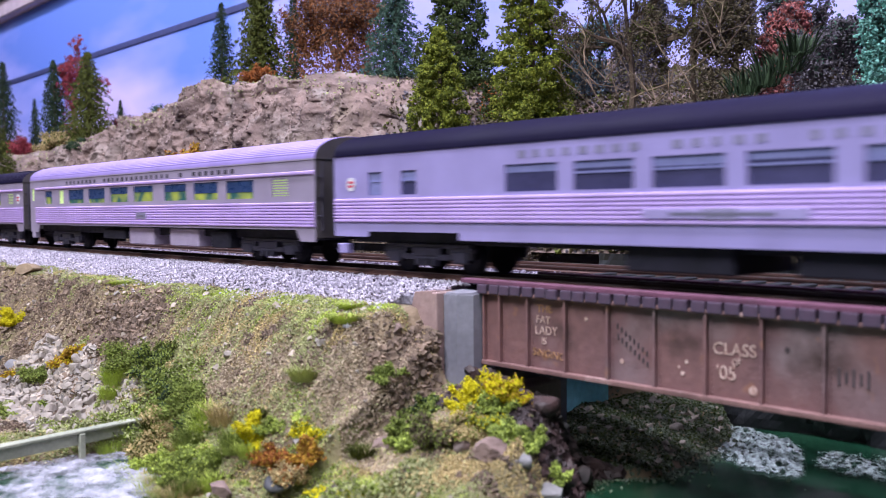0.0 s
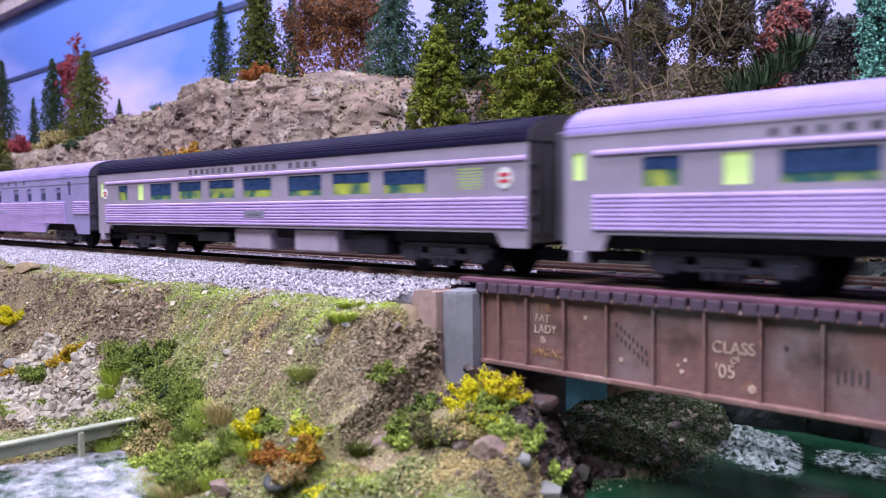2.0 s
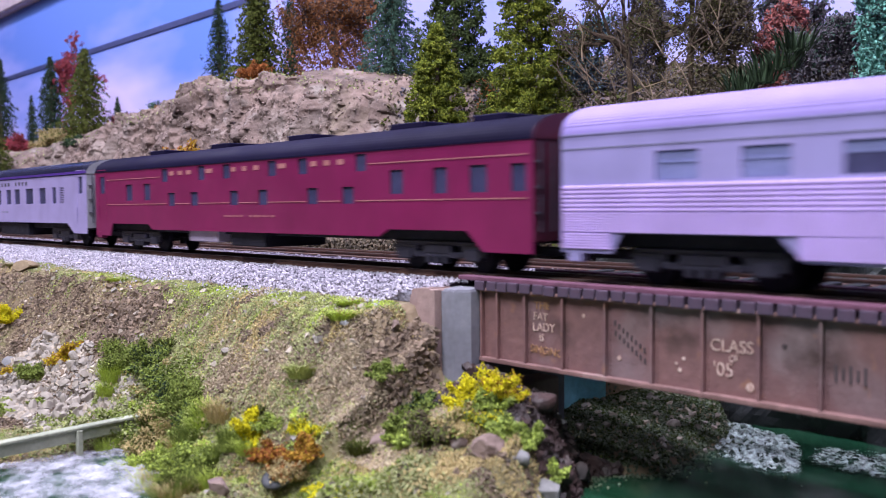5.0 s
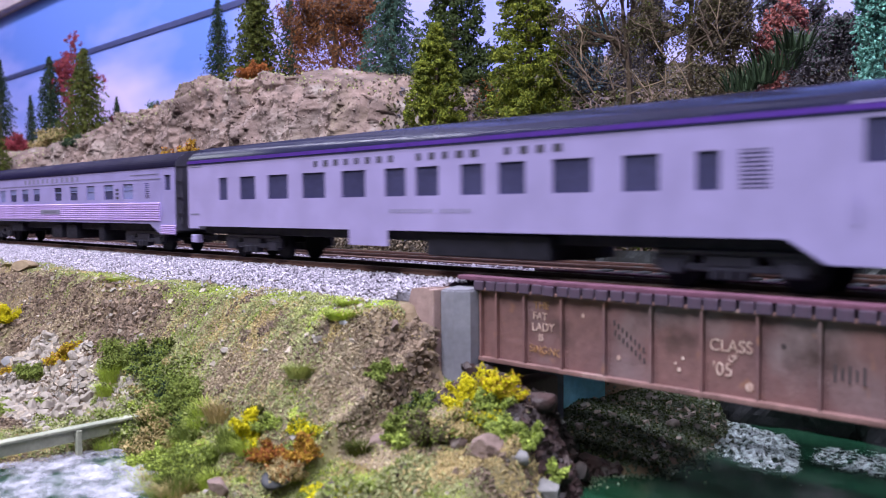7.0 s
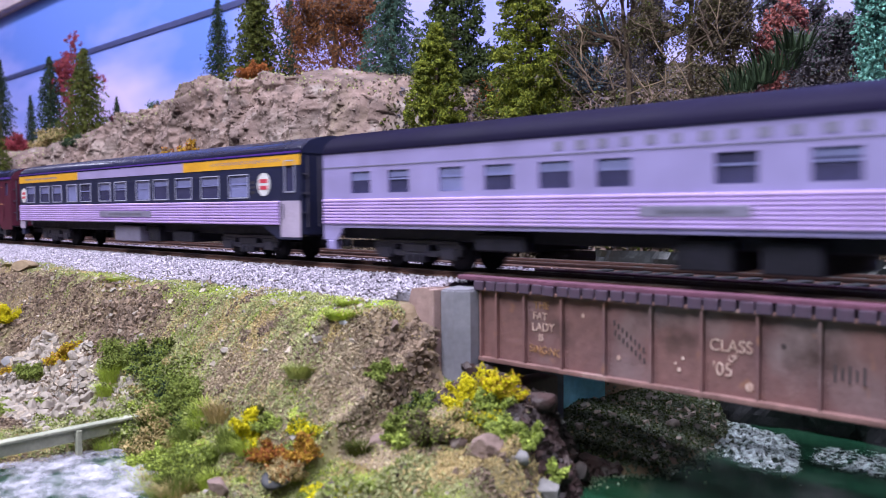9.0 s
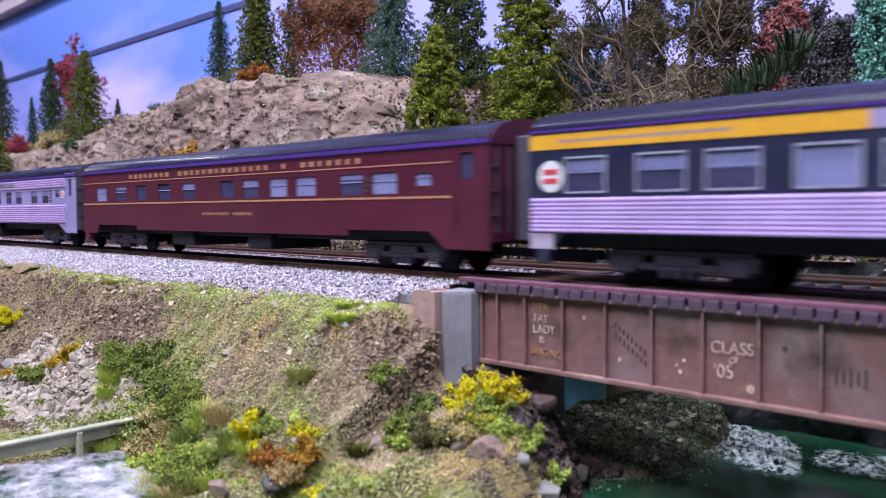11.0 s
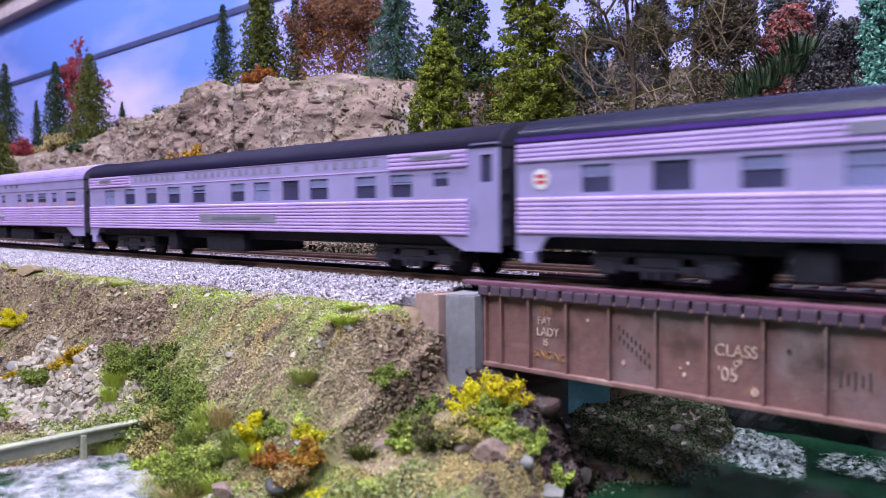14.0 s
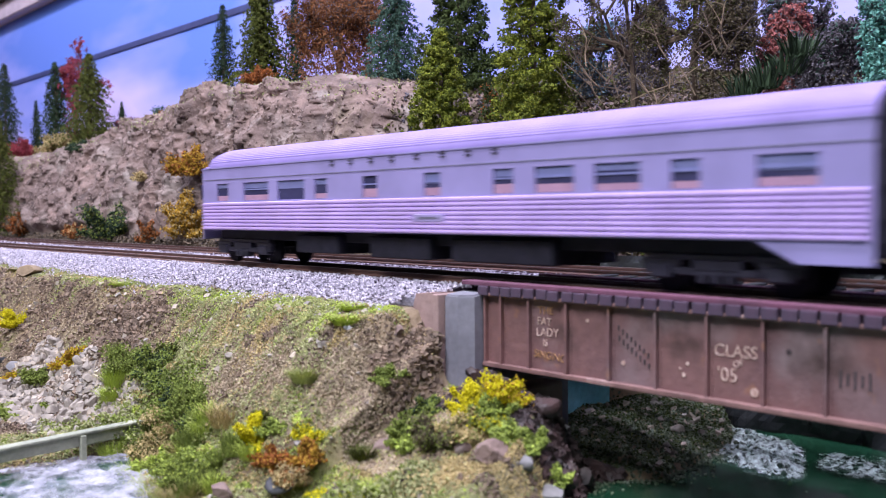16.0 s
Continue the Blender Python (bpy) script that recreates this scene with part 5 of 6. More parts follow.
# ---------------------------------------------------------------- plants
def conifer(label, X, Y, zt, w, leaf, n=4200, size=.0010, seed=1, bristle=False, base=None, low=.04):
    clumpy = leaf in ("yellowgreen", "pine")
    n, size, w = int(n * 2.6), size * .64, w * (1.22 if clumpy else 1.48)
    rng = np.random.RandomState(seed)
    zb = hill_z(X, Y) if base is None else base
    h = zt - zb
    t = thing("conifer", label, "conifer tree", pose(X, Y, zb - .001, 0, 0, rng.uniform(0, 360)), "model trees on the hill")
    bm = bmesh.new()
    tube(bm, [(0, 0, 0), (.0006, 0, h * .5), (0, 0, h * .97)], [w * .045, w * .03, w * .006], 7)
    part("trunk", bm, M["bark"], t, "brown trunk")
    P_, S_ = [], []
    if clumpy:                                                # leafy clumps over the whole cone, with gaps between them
        clumps = int(n / 30)
        f = low + (1 - low) * rng.uniform(0, 1, clumps) ** 1.25
        R = w / 2 * ((1 - f) ** .62 * .95 + .05)
        a, q = rng.uniform(0, 2 * np.pi, clumps), rng.uniform(.10, 1.08, clumps) ** .6
        c = np.stack([np.cos(a) * R * q, np.sin(a) * R * q, f * h - R * q * .15], -1)
        cr = w * rng.uniform(.05, .095, clumps) * (.6 + .4 * (1 - f))
        for ci, ri in zip(c, cr):
            d = rng.normal(0, 1, (44, 3))
            d *= (rng.uniform(.6, 1.05, 44) / np.linalg.norm(d, axis=1))[:, None]
            P_.append(ci + d * ri * (1.0, 1.0, .7))
            S_.append(rng.uniform(.5, 1.15, 44) * size * .95)
    else:                                                     # tiers of drooping sprays
        layers = int(15 + h * 120)
        per = max(10, n // (layers * 10))
        for i in range(layers):
            f = low + (1 - low) * (i / layers) ** .95
            R = w / 2 * ((1 - f) ** .72 * .96 + .04) * rng.uniform(.86, 1.12)
            for b in range(10):
                a = b * 2 * math.pi / 10 + i * .9 + rng.uniform(-.25, .25)
                rr = R * rng.uniform(.62, 1.18)
                k = per if f < .8 else max(4, per // 2)
                u = rng.uniform(.05, 1, k) ** .8
                side = rng.normal(0, 1, k) * R * (.18 if not bristle else .10) * (1.15 - u)
                px = np.cos(a) * rr * u - np.sin(a) * side
                py = np.sin(a) * rr * u + np.cos(a) * side
                pz = f * h - u ** 1.5 * rr * (.34 if not bristle else .40) + rng.normal(0, h * .008, k) + .02 * h * (1 - f)
                P_.append(np.stack([px, py, np.maximum(pz, .001)], -1))
                S_.append(rng.uniform(.55, 1.25, k) * size * (.7 + .3 * (1 - f)))
    v, fc = crumbs(np.concatenate(P_), np.concatenate(S_), rng, "tetra", .5, (1.5, .8, .45) if not bristle else (2.2, .5, .4))
    mesh_np("crown", v, fc, M["leaf_" + leaf], t, leaf.replace("green", " green") + " needle crown")
    return t


def limb_tree(label, X, Y, zt, w, leaf, n=4200, size=.0011, seed=1, bare=0.0, base=None, second=None, name="tree", levels=4):
    """Forking trunk and limbs, with leaf flakes clustered round the twig ends."""
    n, size = int(n * 2.3), size * .62
    rng = np.random.RandomState(seed)
    zb = hill_z(X, Y) if base is None else base
    h = zt - zb
    t = thing(name, label, "tree", pose(X, Y, zb - .001), "model trees on the hill")
    bm = bmesh.new()
    tips = []

    def grow(p, d, length, r, lev):
        q = p + d * length
        mid = (p + q) / 2 + Vector(rng.normal(0, length * .07, 3))
        tube(bm, [p, mid, q], [r, r * .8, r * .55], 5 if lev < 2 else 4)
        if lev >= levels:
            tips.append(q)
            return
        for _ in range(4 if lev < 2 else (3 if lev < 3 else 2)):
            nd = (d + Vector(rng.normal(0, .62, 3)) * Vector((1, 1, .6)).length / 1.5)
            nd.z = nd.z * .75 + .16
            grow(p.lerp(q, rng.uniform(.35, 1)), nd.normalized(), length * rng.uniform(.58, .82), r * .55, lev + 1)
        if lev > 0:
            tips.append(q)
            tips.append(mid)

    grow(Vector((0, 0, 0)), Vector((0, 0, 1)), .16, .011, 0)
    pts = np.array([tuple(q) for q in tips])
    lo, hi = np.percentile(pts, 3, axis=0), np.percentile(pts, 97, axis=0)
    sx, sz = w / max(hi[0] - lo[0], hi[1] - lo[1]) * .92, h / hi[2] * .95
    bmesh.ops.scale(bm, vec=(sx, sx, sz), verts=bm.verts)
    part("trunk", bm, M["bark"], t, "forked brown trunk and limbs")
    pts = pts * (sx, sx, sz)
    pick = pts[rng.randint(0, len(pts), int(n * (1 - bare)))]
    sp = w * (.042 if not bare else .026)
    P_ = pick + rng.normal(0, sp, pick.shape)
    low = rng.rand(len(P_)) < .22
    P_[low, 2] *= rng.uniform(.1, .9, low.sum())
    P_[:, 2] = np.clip(P_[:, 2], h * .03, h * 1.02)
    v, fc = crumbs(P_, rng.uniform(.5, 1.25, len(P_)) * size, rng, "tetra", .5, (1.3, 1.0, .45))
    mesh_np("crown", v, fc, M["leaf_" + leaf], t, leaf + " leaf flakes")
    if second:
        k = rng.randint(0, len(pts), n // 6)
        v, fc = crumbs(pts[k] + rng.normal(0, sp, (len(k), 3)), rng.uniform(.5, 1.2, len(k)) * size, rng, "tetra", .5, (1.3, 1, .45))
        mesh_np("second_colour_leaves", v, fc, M["leaf_" + second], t, second + " leaf flakes")
    return t


def bush(label, X, Y, zb, r, h, leaf, n=900, size=.0008, seed=1, second=None, kind="bush", flat=1.0):
    """Low clump of foam foliage: several overlapping lumps with gaps, on short twigs."""
    n, size = int(n * 2.2), size * .60
    rng = np.random.RandomState(seed)
    t = thing(kind, label, "shrub", pose(X, Y, zb - .0008), "shrubs on the layout")
    bm = bmesh.new()
    P_ = []
    twigs = 17
    sx, sy = rng.uniform(.75, 1.25), rng.uniform(.75, 1.25)
    for i in range(twigs):
        a, q = rng.uniform(0, 2 * math.pi), rng.uniform(.1, 1.12) ** .7
        c = np.array([math.cos(a) * r * q * sx, math.sin(a) * r * q * flat * sy, h * rng.uniform(.15, 1.0) * (1 - .42 * min(q, 1))])
        mid = c * (.5, .5, .62) + rng.normal(0, r * .08, 3) * (1, 1, .3)
        tube(bm, [(0, 0, 0), tuple(mid), tuple(c)], [r * .03, r * .022, r * .012], 4)
        k = n // twigs
        u = rng.uniform(.35, 1.04, k)[:, None]
        line = 2 * u * (1 - u) * mid + u * u * c
        P_.append(line + rng.normal(size=(k, 3)) * r * rng.uniform(.06, .15) * (1, 1, .8))
    part("twig_base", bm, M["twig"], t, "thin brown twigs")
    P_ = np.concatenate(P_)
    P_[:, 2] = np.abs(P_[:, 2]) + .0002
    v, f = crumbs(P_, rng.uniform(.5, 1.3, len(P_)) * size, rng, "tetra", .5)
    mesh_np("foliage", v, f, M["leaf_" + leaf], t, leaf + " foam foliage")
    if second:
        k = rng.rand(len(P_)) < .3
        v, f = crumbs(P_[k] + rng.normal(0, r * .05, (k.sum(), 3)), rng.uniform(.5, 1.3, k.sum()) * size, rng, "tetra", .5)
        mesh_np("second_colour_leaves", v, f, M["leaf_" + second], t, second + " foam flecks")
    return t


def tuft(label, X, Y, zb, r, h, leaf, n=160, seed=1, wide=.00022, name="grass_tuft"):
    """Upright blades of static grass, or a spiky plant."""
    rng = np.random.RandomState(seed)
    a, q = rng.uniform(0, 2 * np.pi, n), r * .55 * np.sqrt(rng.rand(n))
    b = np.stack([np.cos(a) * q, np.sin(a) * q, np.zeros(n)], -1)
    lean = np.stack([np.cos(a), np.sin(a), np.zeros(n)], -1) * (r * rng.uniform(.2, .8, n))[:, None] + rng.normal(0, r * .2, (n, 3)) * (1, 1, 0)
    hh = h * rng.uniform(.55, 1.1, n)
    s = np.stack([-np.sin(a), np.cos(a), np.zeros(n)], -1) * wide
    s2 = np.stack([np.cos(a), np.sin(a), np.zeros(n)], -1) * wide * .6
    mid = b + lean * .4 + np.stack([0 * hh, 0 * hh, hh * .65], -1)
    tip = b + lean + np.stack([0 * hh, 0 * hh, hh], -1)
    v = np.stack([b - s, b + s, b + s2, mid - s * .8, mid + s * .8, mid + s2, tip], 1).reshape(-1, 3)
    base = np.array([(0, 1, 4), (0, 4, 3), (1, 2, 5), (1, 5, 4), (2, 0, 3), (2, 3, 5), (3, 4, 6), (4, 5, 6), (5, 3, 6)])
    f = (base[None] + (np.arange(n) * 7)[:, None, None]).reshape(-1, 3)
    ob = mesh_np(name, v, f, M["leaf_" + leaf])
    ob.matrix_world = pose(X, Y, zb - .0005)
    return tagged(ob, label, "grass", "grass tufts")


# trees along the cliff and before the backdrop
conifer("dark green model pine on the far slope", -1.119, .20, .2254, .040, "darkgreen", 2600, .0017, 1)
conifer("yellow-green model pine at the foot of the cliff", -.761, .083, .1157, .047, "olive", 4200, .0015, 2, base=.001)
conifer("small dark pine far along the slope", -1.148, .25, .1823, .016, "darkgreen", 900, .0015, 3)
conifer("dark green model pine beside a red maple", -.932, .20, .2043, .034, "darkgreen", 2800, .0016, 4)
limb_tree("bright red autumn maple with sparse leaves", -.936, .225, .231, .050, "red", 2600, .0017, 5, bare=.25)
conifer("olive yellow-green model pine on the cliff top", -.739, .165, .1853, .046, "olive", 4200, .0015, 6)
bush("scarlet round bush on the cliff top", -.883, .15, hill_z(-.883, .15), .018, .022, "red", 1500, .0013, 7)
bush("tan and olive bush under a pine", -.789, .15, hill_z(-.789, .15), .022, .026, "tan", 1500, .0014, 8, "olive")
bush("dark green bush hanging on the cliff edge", -.640, .118, hill_z(-.640, .122) - .006, .013, .014, "darkgreen", 900, .0012, 9)
conifer("tiny dark green pine far behind the cliff", -.906, .27, .1589, .009, "darkgreen", 500, .0012, 10)
bush("dull purple bush before the painted sky", -.779, .22, hill_z(-.779, .22), .017, .019, "dusk", 900, .0013, 11, "red")
bush("grey-green bush before the painted sky", -.725, .24, hill_z(-.725, .24), .013, .026, "bluegreen", 800, .0012, 12)
bush("russet brown bush on the cliff brow", -.559, .165, hill_z(-.559, .165), .015, .020, "brown", 1300, .0011, 13, "rust")
conifer("slender dark pine with gaps between the branches", -.528, .20, .2037, .029, "darkgreen", 2600, .0013, 14, bristle=True)
conifer("tall olive model pine on the cliff top", -.40, .16, .197, .040, "olive", 5600, .0013, 15)
bush("orange spiky autumn shrub below a pine", -.367, .137, hill_z(-.367, .137), .011, .022, "rust", 1000, .0009, 16)
conifer("dark pine behind an autumn oak", -.446, .22, .2027, .027, "darkgreen", 2400, .0013, 17, bristle=True)
limb_tree("orange-brown autumn oak with dense leaves", -.335, .18, .196, .062, "orange", 15000, .0010, 18, second="dusk")
conifer("blue-green bristly model spruce on the slope", -.243, .16, .166, .038, "bluegreen", 4200, .0011, 19, bristle=True)
bush("grey-blue bush behind the oak", -.36, .235, hill_z(-.36, .235), .014, .028, "greyblue", 900, .0011, 20)
conifer("dark green full pine behind a lighter one", -.198, .17, .168, .047, "pine", 6500, .0011, 21)
conifer("bright yellow-green pine close behind the train", -.157, .118, .1147, .0325, "yellowgreen", 6400, .00095, 22, base=.050)
conifer("tall bright yellow-green pine close behind the train", -.092, .118, .205, .0330, "yellowgreen", 15000, .00092, 23, base=.050)
limb_tree("blue-green round tree before the backdrop", -.118, .20, .1215, .032, "greyblue", 4600, .0011, 24, second="teal")
limb_tree("bare dark branchy tree with sparse olive leaves", -.050, .135, .150, .046, "brown", 6000, .0007, 25, bare=.55, second="olive", levels=5)
limb_tree("dense brown twiggy tree with yellow flecks", -.020, .140, .146, .044, "brown", 8000, .0007, 26, bare=.35, second="olive", levels=5)
limb_tree("tangled dark twiggy tree behind the rear track", -.004, .145, .118, .030, "brown", 6500, .0007, 36, bare=.15, second="dusk", levels=5)
limb_tree("dusky leafy tree beside the twiggy ones", -.088, .20, .128, .030, "dusk", 5000, .0010, 27, second="brown")
limb_tree("grey-brown leafy tree deep in the thicket", -.008, .195, .128, .034, "dusk", 5000, .0010, 38, second="bluegreen")
limb_tree("pinkish red autumn tree before the backdrop", .0085, .165, .1050, .019, "pink", 5000, .0009, 28, second="dusk")
limb_tree("dusky grey-lilac tree near the bend", .0330, .155, .0930, .027, "dusk", 7500, .0008, 29, second="bluegreen")
limb_tree("pale teal tree near the bend", .0560, .150, .1010, .015, "teal", 4200, .0009, 31, second="dusk")
bush("orange-red bush near the bend", .0560, .140, hill_z(.0560, .140), .009, .014, "pink", 1200, .0009, 32)
for i, (px, py, pr, ph, lf, sc) in enumerate(((-.060, .112, .012, .018, "brown", "olive"), (-.036, .108, .013, .020, "brown", "dusk"), (-.010, .110, .014, .022, "brown", "olive"),
                                              (.012, .112, .013, .019, "dusk", "brown"), (.036, .112, .011, .012, "dusk", "green"),
                                              (-.115, .135, .010, .010, "olive", "tan"), (-.128, .150, .012, .018, "rust", "brown"))):
    bush("brown twiggy undergrowth behind the rear track", px, py, hill_z(px, py) - .002, pr * 1.25, ph * 1.2, lf, 2600, .0007, 60 + i, sc)
for i, (px, pz, ph) in enumerate(((.022, .062, .016), (.030, .064, .020), (.037, .068, .018), (.0425, .074, .016))):
    tuft("spiky dark green palm-like plant", px, .106, pz, .011, ph * .58, "darkgreen", 60, 80 + i, .00045, "spiky_plant")
rng_t = np.random.RandomState(8)
for i in range(22):
    bm = bmesh.new()
    x0 = rng_t.uniform(-.058, .020)
    z0 = .052 + rng_t.uniform(0, .030)
    pts = [(x0, rng_t.uniform(.101, .116), z0)]
    lean = rng_t.uniform(-.010, .010)
    for k in range(4):
        pts.append((pts[-1][0] + lean + rng_t.uniform(-.004, .004), pts[-1][1] + rng_t.uniform(-.002, .002), pts[-1][2] + rng_t.uniform(.001, .009)))
    tube(bm, pts, [.00032, .00028, .00022, .00017, .0001], 4)
    for k in (1, 2, 3):
        q = Vector(pts[k])
        e = q + Vector((rng_t.uniform(-.010, .010), rng_t.uniform(-.002, .002), rng_t.uniform(.001, .010)))
        tube(bm, [q, q.lerp(e, .5) + Vector((0, 0, .0008)), e], [.0002, .00015, .00008], 4)
    tagged(part("dead_branch", bm, M["twig" if i % 5 == 0 else "bark"]), "thin forked dead branch among the undergrowth", "branch", "dead branches")
# shrubs on the cliff
bush("dark green bush between two pines", -.135, .150, hill_z(-.135, .150) - .001, .015, .034, "pine", 2200, .0009, 48, "rust")
bush("dark bush behind the bright pine", -.118, .165, hill_z(-.118, .165) - .001, .013, .026, "pine", 1800, .0009, 49, "brown")
bush("golden vine hanging down the cliff", -.375, .082, .004, .016, .040, "gold", 1700, .0011, 40, "tan")
bush("golden vine top on the cliff", -.379, .088, .046, .015, .032, "gold", 1500, .0011, 41, "rust")
bush("dark green shrub at the cliff foot", -.495, .080, .001, .021, .034, "darkgreen", 2000, .0012, 42, "green")
bush("rust brown shrub at the cliff foot", -.423, .080, .001, .010, .020, "rust", 900, .0010, 43, "brown")
bush("orange shrub under the pine", -.692, .080, .001, .016, .026, "rust", 1200, .0013, 44, "brown")
bush("small orange shrub at the cliff foot", -.56, .078, .001, .010, .014, "rust", 700, .0011, 45, "tan")
bush("small olive shrub on the cliff face", -.47, .098, .045, .008, .010, "tan", 500, .0009, 46)

def rock(label, X, Y, z, r, mm, seed, squash=.7):
    rng = np.random.RandomState(seed)
    bm = bmesh.new()
    bmesh.ops.create_icosphere(bm, subdivisions=3, radius=1)
    k = rng.normal(size=(9, 3))
    k /= np.linalg.norm(k, axis=1, keepdims=True)
    cut = rng.uniform(.42, .78, 9)
    for v in bm.verts:
        c = np.array(v.co)
        for n, d in zip(k, cut):
            over = c @ n - d
            if over > 0:
                c = c - n * over
        c = c * (1 + .05 * noise.noise(Vector(c) * 3 + Vector((seed, 0, 0))))
        v.co = Vector(c * (r, r * rng.uniform(.98, 1.0), r * squash))
    ob = part("rock", bm, M[mm], None)
    ob.matrix_world = pose(X, Y, z, rng.uniform(-12, 12), rng.uniform(-12, 12), rng.uniform(0, 360))
    return tagged(ob, label, "rock", "rocks on the bank")


# shrubs on the front bank
BANK = [("dark green", -.090, -.0665, 8, 9, "green", "darkgreen"), ("green", -.066, -.0690, 7, 7, "green", "olive"), ("leafy green", .014, -.0505, 5, 6, "green", "grass"), ("dark green", -.108, -.058, 6, 6, "olive", "green"),
        ("straw and green", -.074, -.0745, 9, 10, "tan", "green"), ("bright green", -.061, -.088, 8, 9, "grass", "green"), ("leafy green", -.045, -.083, 8, 10, "green", "grass"), ("dark green", -.052, -.0735, 8, 8, "green", "darkgreen"), ("yellow-olive", -.006, -.067, 5, 7, "yellow", "green"),
        ("dark green", .006, -.0365, 5, 7, "green", "darkgreen"), ("leafy green", -.001, -.0445, 5, 6, "green", "olive"), ("dark green", .010, -.043, 6, 6, "green", "brown"), ("grassy green", -.060, -.0835, 7, 9, "grass", "green"), ("green", -.050, -.077, 7, 10, "green", "flock"),
        ("yellow", -.2414, -.0671, 7.5, 12, "yellow", None), ("yellow-olive", -.171, -.0681, 7.5, 10, "gold", "yellow"), ("green", -.1245, -.0640, 11, 13, "green", "olive"),
        ("dark green", -.105, -.0660, 9, 12, "green", "darkgreen"), ("green", -.1859, -.0764, 8.5, 8, "green", "olive"), ("yellow", -.2063, -.0786, 4.5, 6, "gold", "yellow"),
        ("green", -.0622, -.0727, 9.5, 12, "green", "olive"), ("straw and olive", -.0689, -.0808, 9.5, 12, "tan", "olive"),
        ("green", -.035, -.0869, 9, 13, "green", "grass"), ("straw", -.052, -.090, 7, 9, "tan", "green"), ("bright yellow", -.0208, -.0748, 5.2, 14.5, "yellow", None), ("orange-red", -.0089, -.076, 6.0, 6, "rust", "gold"),
        ("orange and yellow", .0, -.0713, 5.5, 8, "gold", "rust"), 
        ("yellow-green", .0079, -.0751, 3.6, 5, "yellow", "green"), ("yellow", .0193, -.0731, 4.0, 5, "yellow", "grass"), 
        ("olive-brown", .0223, -.0481, 8, 10, "brown", "green"), ("green", .010, -.048, 6, 7, "green", "olive"), ("bright yellow", .0225, -.033, 6.2, 14.5, "yellow", None), ("bright yellow", .0300, -.0295, 6.5, 12, "yellow", "gold"),
        ("leafy green", .0306, -.0328, 6.0, 9.5, "green", "grass"), ("straw-brown", .029, -.0426, 7, 10, "tan", "green"), ("olive", .0335, -.039, 5, 8, "green", "yellow"), ("green", -.150, -.088, 4.5, 6, "green", "olive"),
        ("green", -.0955, -.0312, 2.2, 3.4, "darkgreen", "brown"),
        ("green", -.077, -.070, 6, 9, "darkgreen", "green")]
for i, (word, X, Y, r, h, lf, sc) in enumerate(BANK):
    bush(word + " foam shrub on the earth bank", X, Y, float(ground_z(X, Y)), r * MM * (1.15 if Y > -.056 and X < -.005 and lf != "yellow" else 1), h * MM * (.45 if Y > -.056 and X < -.005 and lf != "yellow" else 1), lf, int(700 + 190 * r), .00050, 100 + i, sc)
rng_g = np.random.RandomState(29)
for i in range(30):
    X, Y = rng_g.uniform(-.085, -.015), rng_g.uniform(-.100, -.074)
    tuft("soft green grass tuft low on the bank", X, Y, float(ground_z(X, Y)), rng_g.uniform(4, 7) * MM, rng_g.uniform(4, 8) * MM, ("grass", "green", "olive", "tan")[rng_g.randint(4)], 260, 700 + i, .00011)
for i, (X, Y, r, h) in enumerate(((.044, -.034, 4.5, 7), (.047, -.030, 4, 6), (.041, -.040, 4.5, 6))):
    bush("leafy green shrub hanging over the water", X, Y, float(ground_z(X, Y)), r * MM, h * MM, "green", 1900, .0007, 740 + i, "grass")
rock("brown earth ledge at the ballast edge", -.30, -.041, float(ground_z(-.30, -.041)) + .001, .007, "ground", 350, .5)
rock("brown earth ledge at the ballast edge", -.315, -.043, float(ground_z(-.315, -.043)) + .001, .009, "ground", 351, .45)
rng_b = np.random.RandomState(23)
for i in range(74):
    X, Y = rng_b.uniform(-.150, .030), rng_b.uniform(-.096, -.052)
    if X < -.085 and Y < -.075 or Y > -.062 and X < -.004 or (-.002 < X < .026 and -.072 < Y < -.053) or (abs(X + .048) < .022 and Y > -.071):
        continue
    lf, sc = (("green", "olive"), ("tan", "green"), ("grass", "tan"), ("olive", "brown"), ("green", "grass"), ("tan", "rust"))[rng_b.randint(6)]
    r = rng_b.uniform(3.0, 6.5)
    bush(("low " + lf + " foam scrub on the bank").replace("tan", "straw-coloured"), X, Y, float(ground_z(X, Y)), r * MM, r * MM * rng_b.uniform(.5, 1.1) * (.45 if Y > -.056 else 1), lf, int(250 + 90 * r), .00045, 500 + i, sc)
for i, (X, Y, r, h, lf) in enumerate(((-.1198, -.0717, 7, 7, "grass"), (-.0628, -.089, 8, 8, "grass"), (-.045, -.093, 7, 8, "grass"), (-.027, -.036, 6, 2.5, "grass"), (-.018, -.046, 6, 3, "grass"),
                                      (-.245, -.075, 5, 5, "grass"), (.006, -.058, 5, 4, "olive"), (-.0185, -.0600, 6, 4.5, "flock"), (-.115, -.0752, 6, 6, "grass"), (-.19, -.040, 7, 2, "grass"), (.022, -.066, 6, 3, "grass"), (.012, -.082, 6, 3, "grass"))):
    tuft("bright static grass tuft on the bank", X, Y, float(ground_z(X, Y)), r * MM, h * MM, lf, 420, 200 + i, .00012)


